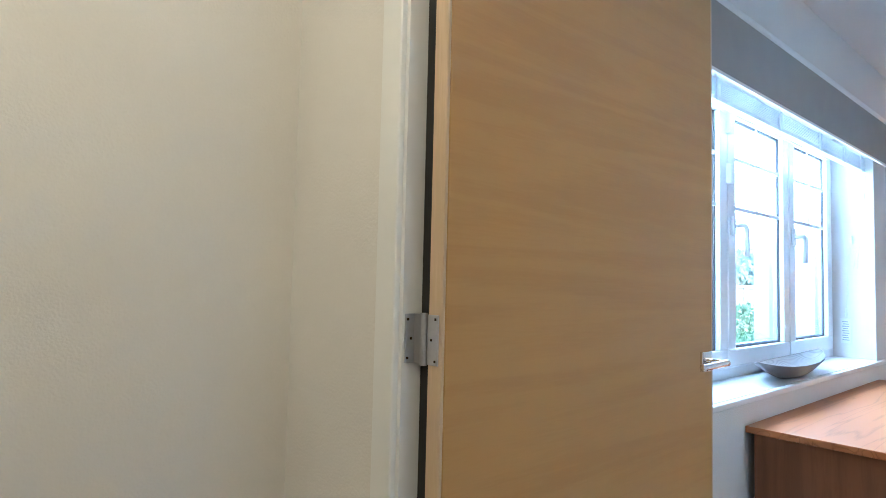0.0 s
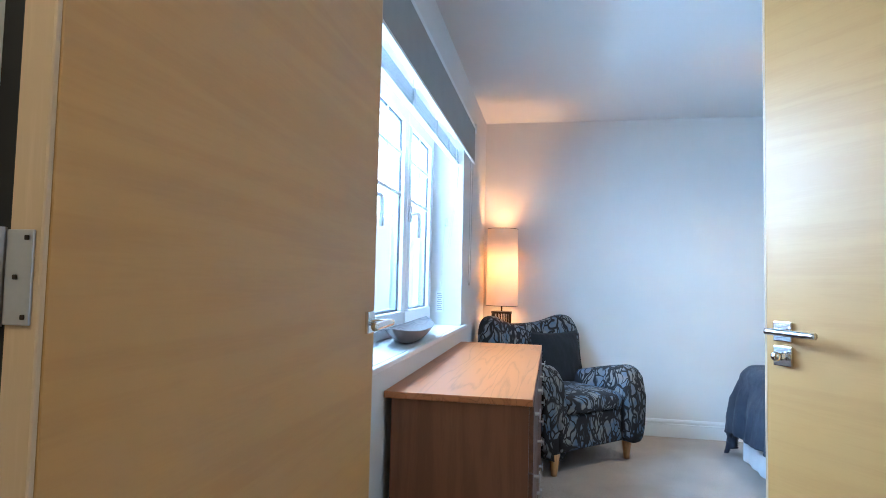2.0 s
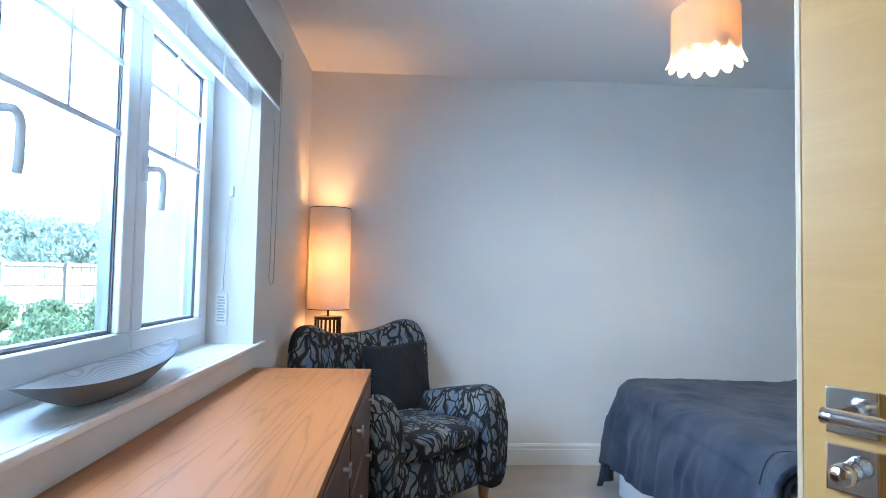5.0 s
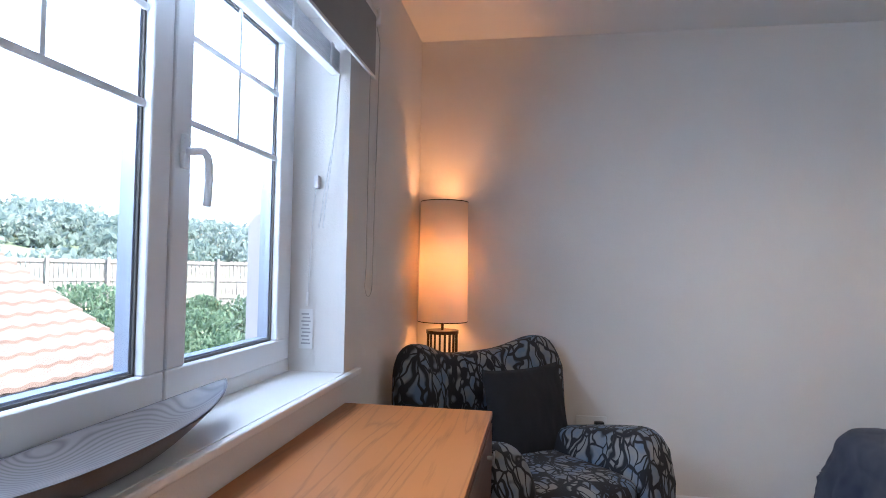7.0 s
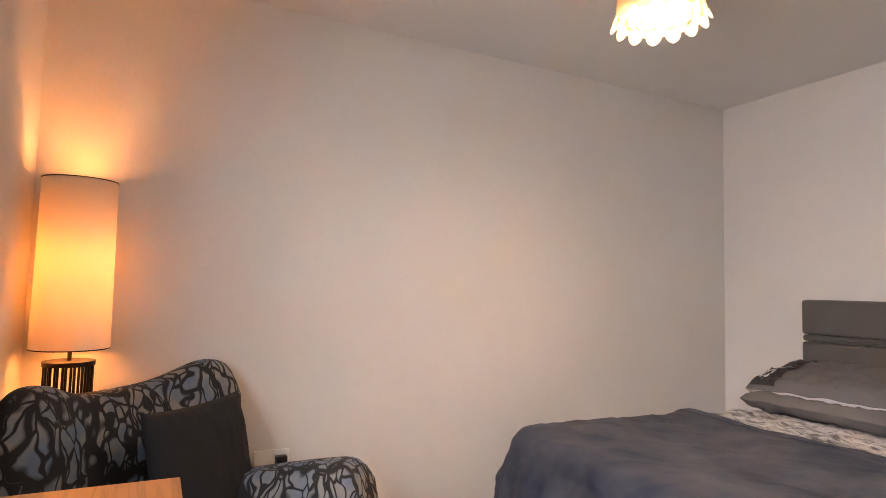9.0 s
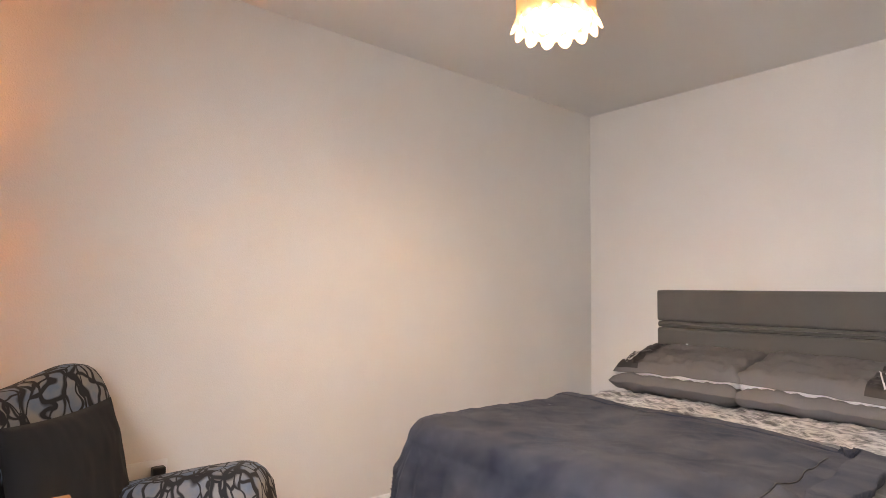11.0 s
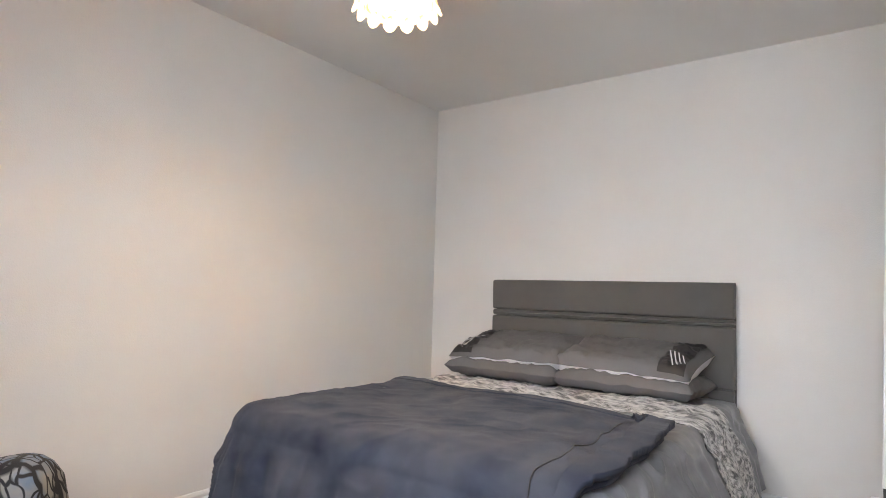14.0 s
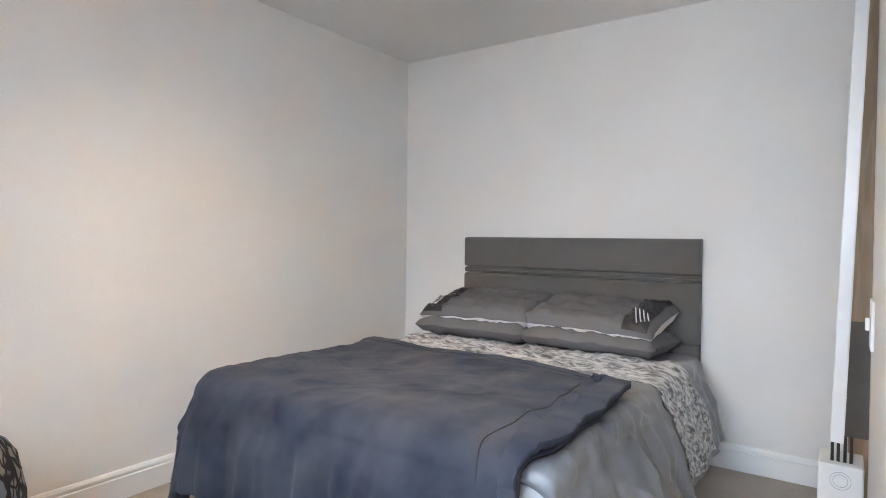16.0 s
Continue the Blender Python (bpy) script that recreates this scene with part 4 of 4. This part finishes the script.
# ---- outside ----
def terrain(x, y):
    ax, ay = x - 2.0, y - 0.8
    d = ax * math.cos(radians(35)) + ay * math.sin(radians(35))
    s = -ax * math.sin(radians(35)) + ay * math.cos(radians(35))
    z = -2.7
    if d > 8:
        z += 2.35 * min(1.0, (d - 8) / 16) ** 1.2
    if d > 26:
        z += 4.9 * (1 - math.exp(-(d - 26) / 14)) * (1 + 0.015 * s) + 0.5 * noise.noise((x * 0.07, y * 0.07, 0))
    return z


tb = bmesh.new()
ring = []
for i in range(-14, 15):
    row = []
    for j in range(-14, 15):
        x = 20 + math.copysign((abs(i) / 14) ** 2.2 * 1200 + abs(i) * 2.4, i)
        y = 15 + math.copysign((abs(j) / 14) ** 2.2 * 1200 + abs(j) * 2.4, j)
        row.append(tb.verts.new((x, y, terrain(x, y))))
    ring.append(row)
for a, c in zip(ring, ring[1:]):
    for i in range(28):
        tb.faces.new((a[i], a[i + 1], c[i + 1], c[i]))
tagged(mesh_ob("ground", tb, M_GRASS, True), "rough garden ground rising to a wooded hillside", "ground", kind="structure")


def at(d, s):
    return (2.0 + d * math.cos(radians(35)) - s * math.sin(radians(35)), 0.8 + d * math.sin(radians(35)) + s * math.cos(radians(35)))


def leaf_cloud(name, label, category, spots, leaf, material, kind=""):
    rng = random.Random(5)
    vs, fs = [], []
    for (x, y, z), (rx, rz), count in spots:
        for _ in range(count):
            while True:
                p = Vector((rng.uniform(-1, 1), rng.uniform(-1, 1), rng.uniform(-1, 1)))
                if 0.35 < p.length < 1 + 0.25 * noise.noise(p * 2.3 + Vector((x, y, z))):
                    break
            c = Vector((x + p.x * rx, y + p.y * rx, z + p.z * rz))
            q = Euler((rng.uniform(0, 6.3), rng.uniform(0, 6.3), rng.uniform(0, 6.3))).to_matrix()
            k = leaf * rng.uniform(0.6, 1.4)
            n0 = len(vs)
            for o in ((-0.5, 0, 0), (0, -0.3, 0.08), (0.5, 0, 0), (0, 0.3, 0.08)):
                vs.append(tuple(c + q @ Vector(o) * k))
            fs.append((n0, n0 + 1, n0 + 2, n0 + 3))
    d = bpy.data.meshes.new(name)
    d.from_pydata(vs, [], fs)
    d.materials.append(material)
    return tagged(new(name, d), label, category, kind=kind)


rng = random.Random(11)
spots = []
for _ in range(330):
    d, s = rng.uniform(26.5, 50), rng.uniform(-34, 30)
    x, y = at(d, s)
    r = rng.uniform(0.8, 1.9)
    spots.append(((x, y, terrain(x, y) + r * 0.25), (r, r * 0.7), 420))
leaf_cloud("hillside_trees", "dense green trees and scrub on hillside, haze in their colour", "woods", spots, 0.36, M_HILL, "stuff")
for d, s, r in ((19.5, 3.4, 0.9), (20.5, 2.2, 1.1), (20.0, -2.6, 0.9), (20.4, -4.2, 1.2), (19.0, -3.6, 0.6), (21.5, 0.4, 0.8), (21.2, -1.2, 0.7), (22.0, 4.6, 0.9), (21.8, -6.0, 1.0), (20.8, 1.2, 0.6), (16.0, -2.5, 1.0), (15.4, -1.5, 0.9), (17.2, -3.5, 1.0), (17.5, -1.0, 1.0), (16.2, -0.2, 0.8), (18.0, 1.6, 0.9)):
    x, y = at(d, s)
    leaf_cloud("shrub", "leafy green garden shrub before the fence", "shrub", [((x, y, terrain(x, y) + r * 0.65), (r, r * 0.75), 1500)], 0.16, M_LEAF)

fence = empty("garden_fence", pose(*at(24.0, 0), -0.42, 0, 0, 125), "weathered vertical-board timber garden fence", "fence")
for i in range(-9, 10):
    part("post", box(i * 1.85 - 0.05, i * 1.85 + 0.05, -0.05, 0.05, -0.3, 1.82, 0.01, 1), M_FENCE, fence)
for z in (0.35, 1.0, 1.65):
    part("rail", box(-16.65, 16.65, -0.085, -0.0505, z - 0.045, z + 0.045), M_FENCE, fence)
bd = bpy.data.meshes.new("board")
bb = box(-0.06, 0.06, -0.104, -0.086, 0.02, 1.74)
bb.to_mesh(bd), bb.free()
bd.materials.append(M_FENCE)
for i in range(-120, 120):
    o = new("board", bd)
    o.parent = fence
    o.location = (i * 0.138, 0, 0.015 * math.sin(i * 1.7))

# neighbouring roof with tile courses
roof = empty("neighbour_house", pose(0.35, 0, -0.08), "low neighbouring house with terracotta tiled roof", "house")
part("wall", box(-3.0, 8.7, 6.5, 12.0, -2.9, -0.12), M_RENDER, roof)
EAVE, RZ, SL = 6.12, -0.06, 0.58
rb = bmesh.new()
vs = [rb.verts.new(p) for p in ((-3.2, EAVE, RZ - 0.02), (8.9, EAVE, RZ - 0.02), (8.9, EAVE + 3.1, RZ + 3.1 * SL - 0.02), (-3.2, EAVE + 3.1, RZ + 3.1 * SL - 0.02), (8.9, EAVE + 6.2, RZ - 0.02), (-3.2, EAVE + 6.2, RZ - 0.02))]
rb.faces.new((vs[0], vs[1], vs[2], vs[3])), rb.faces.new((vs[3], vs[2], vs[4], vs[5])), rb.faces.new((vs[1], vs[4], vs[2])), rb.faces.new((vs[0], vs[3], vs[5])), rb.faces.new((vs[0], vs[5], vs[4], vs[1]))
part("roof", rb, M_TILE, roof)
part("gutter", tube([(-3.2, EAVE - 0.06, RZ - 0.05), (8.95, EAVE - 0.06, RZ - 0.05)], 0.042, 10), M_BLACK, roof, smooth=True)


def tile_row(k, x0, x1):
    y0 = EAVE - 0.03 + k * 0.222
    z0 = RZ + (y0 - EAVE) * SL
    n = int((x1 - x0) / 0.05)
    b = bmesh.new()
    prev = None
    for i in range(n + 1):
        x = x0 + i * (x1 - x0) / n
        w = 0.014 * math.sin(x * 2 * math.pi / 0.30) + 0.004 * noise.noise((x * 3, k, 0))
        cur = [b.verts.new((x, y0, z0 + w + 0.005)), b.verts.new((x, y0 - 0.006, z0 + w + 0.062)), b.verts.new((x, y0 + 0.26, z0 + 0.26 * SL + w + 0.016))]
        if prev:
            b.faces.new((prev[0], cur[0], cur[1], prev[1])), b.faces.new((prev[1], cur[1], cur[2], prev[2]))
        prev = cur
    return b


for k in range(14):
    part("tile_course", tile_row(k, 2.0, 8.92), M_TILE, roof)

wing = empty("house_wing", pose(0, 0, 0), "pale rendered wing of the house seen through glass", "house")
part("wall", box(5.46, 9.0, WIN + 0.32, 2.67, -2.9, 3.2), M_RENDER, wing)
part("roof", box(5.36, 9.1, WIN + 0.31, 2.80, 3.2, 3.34, 0.03), M_TILE, wing)
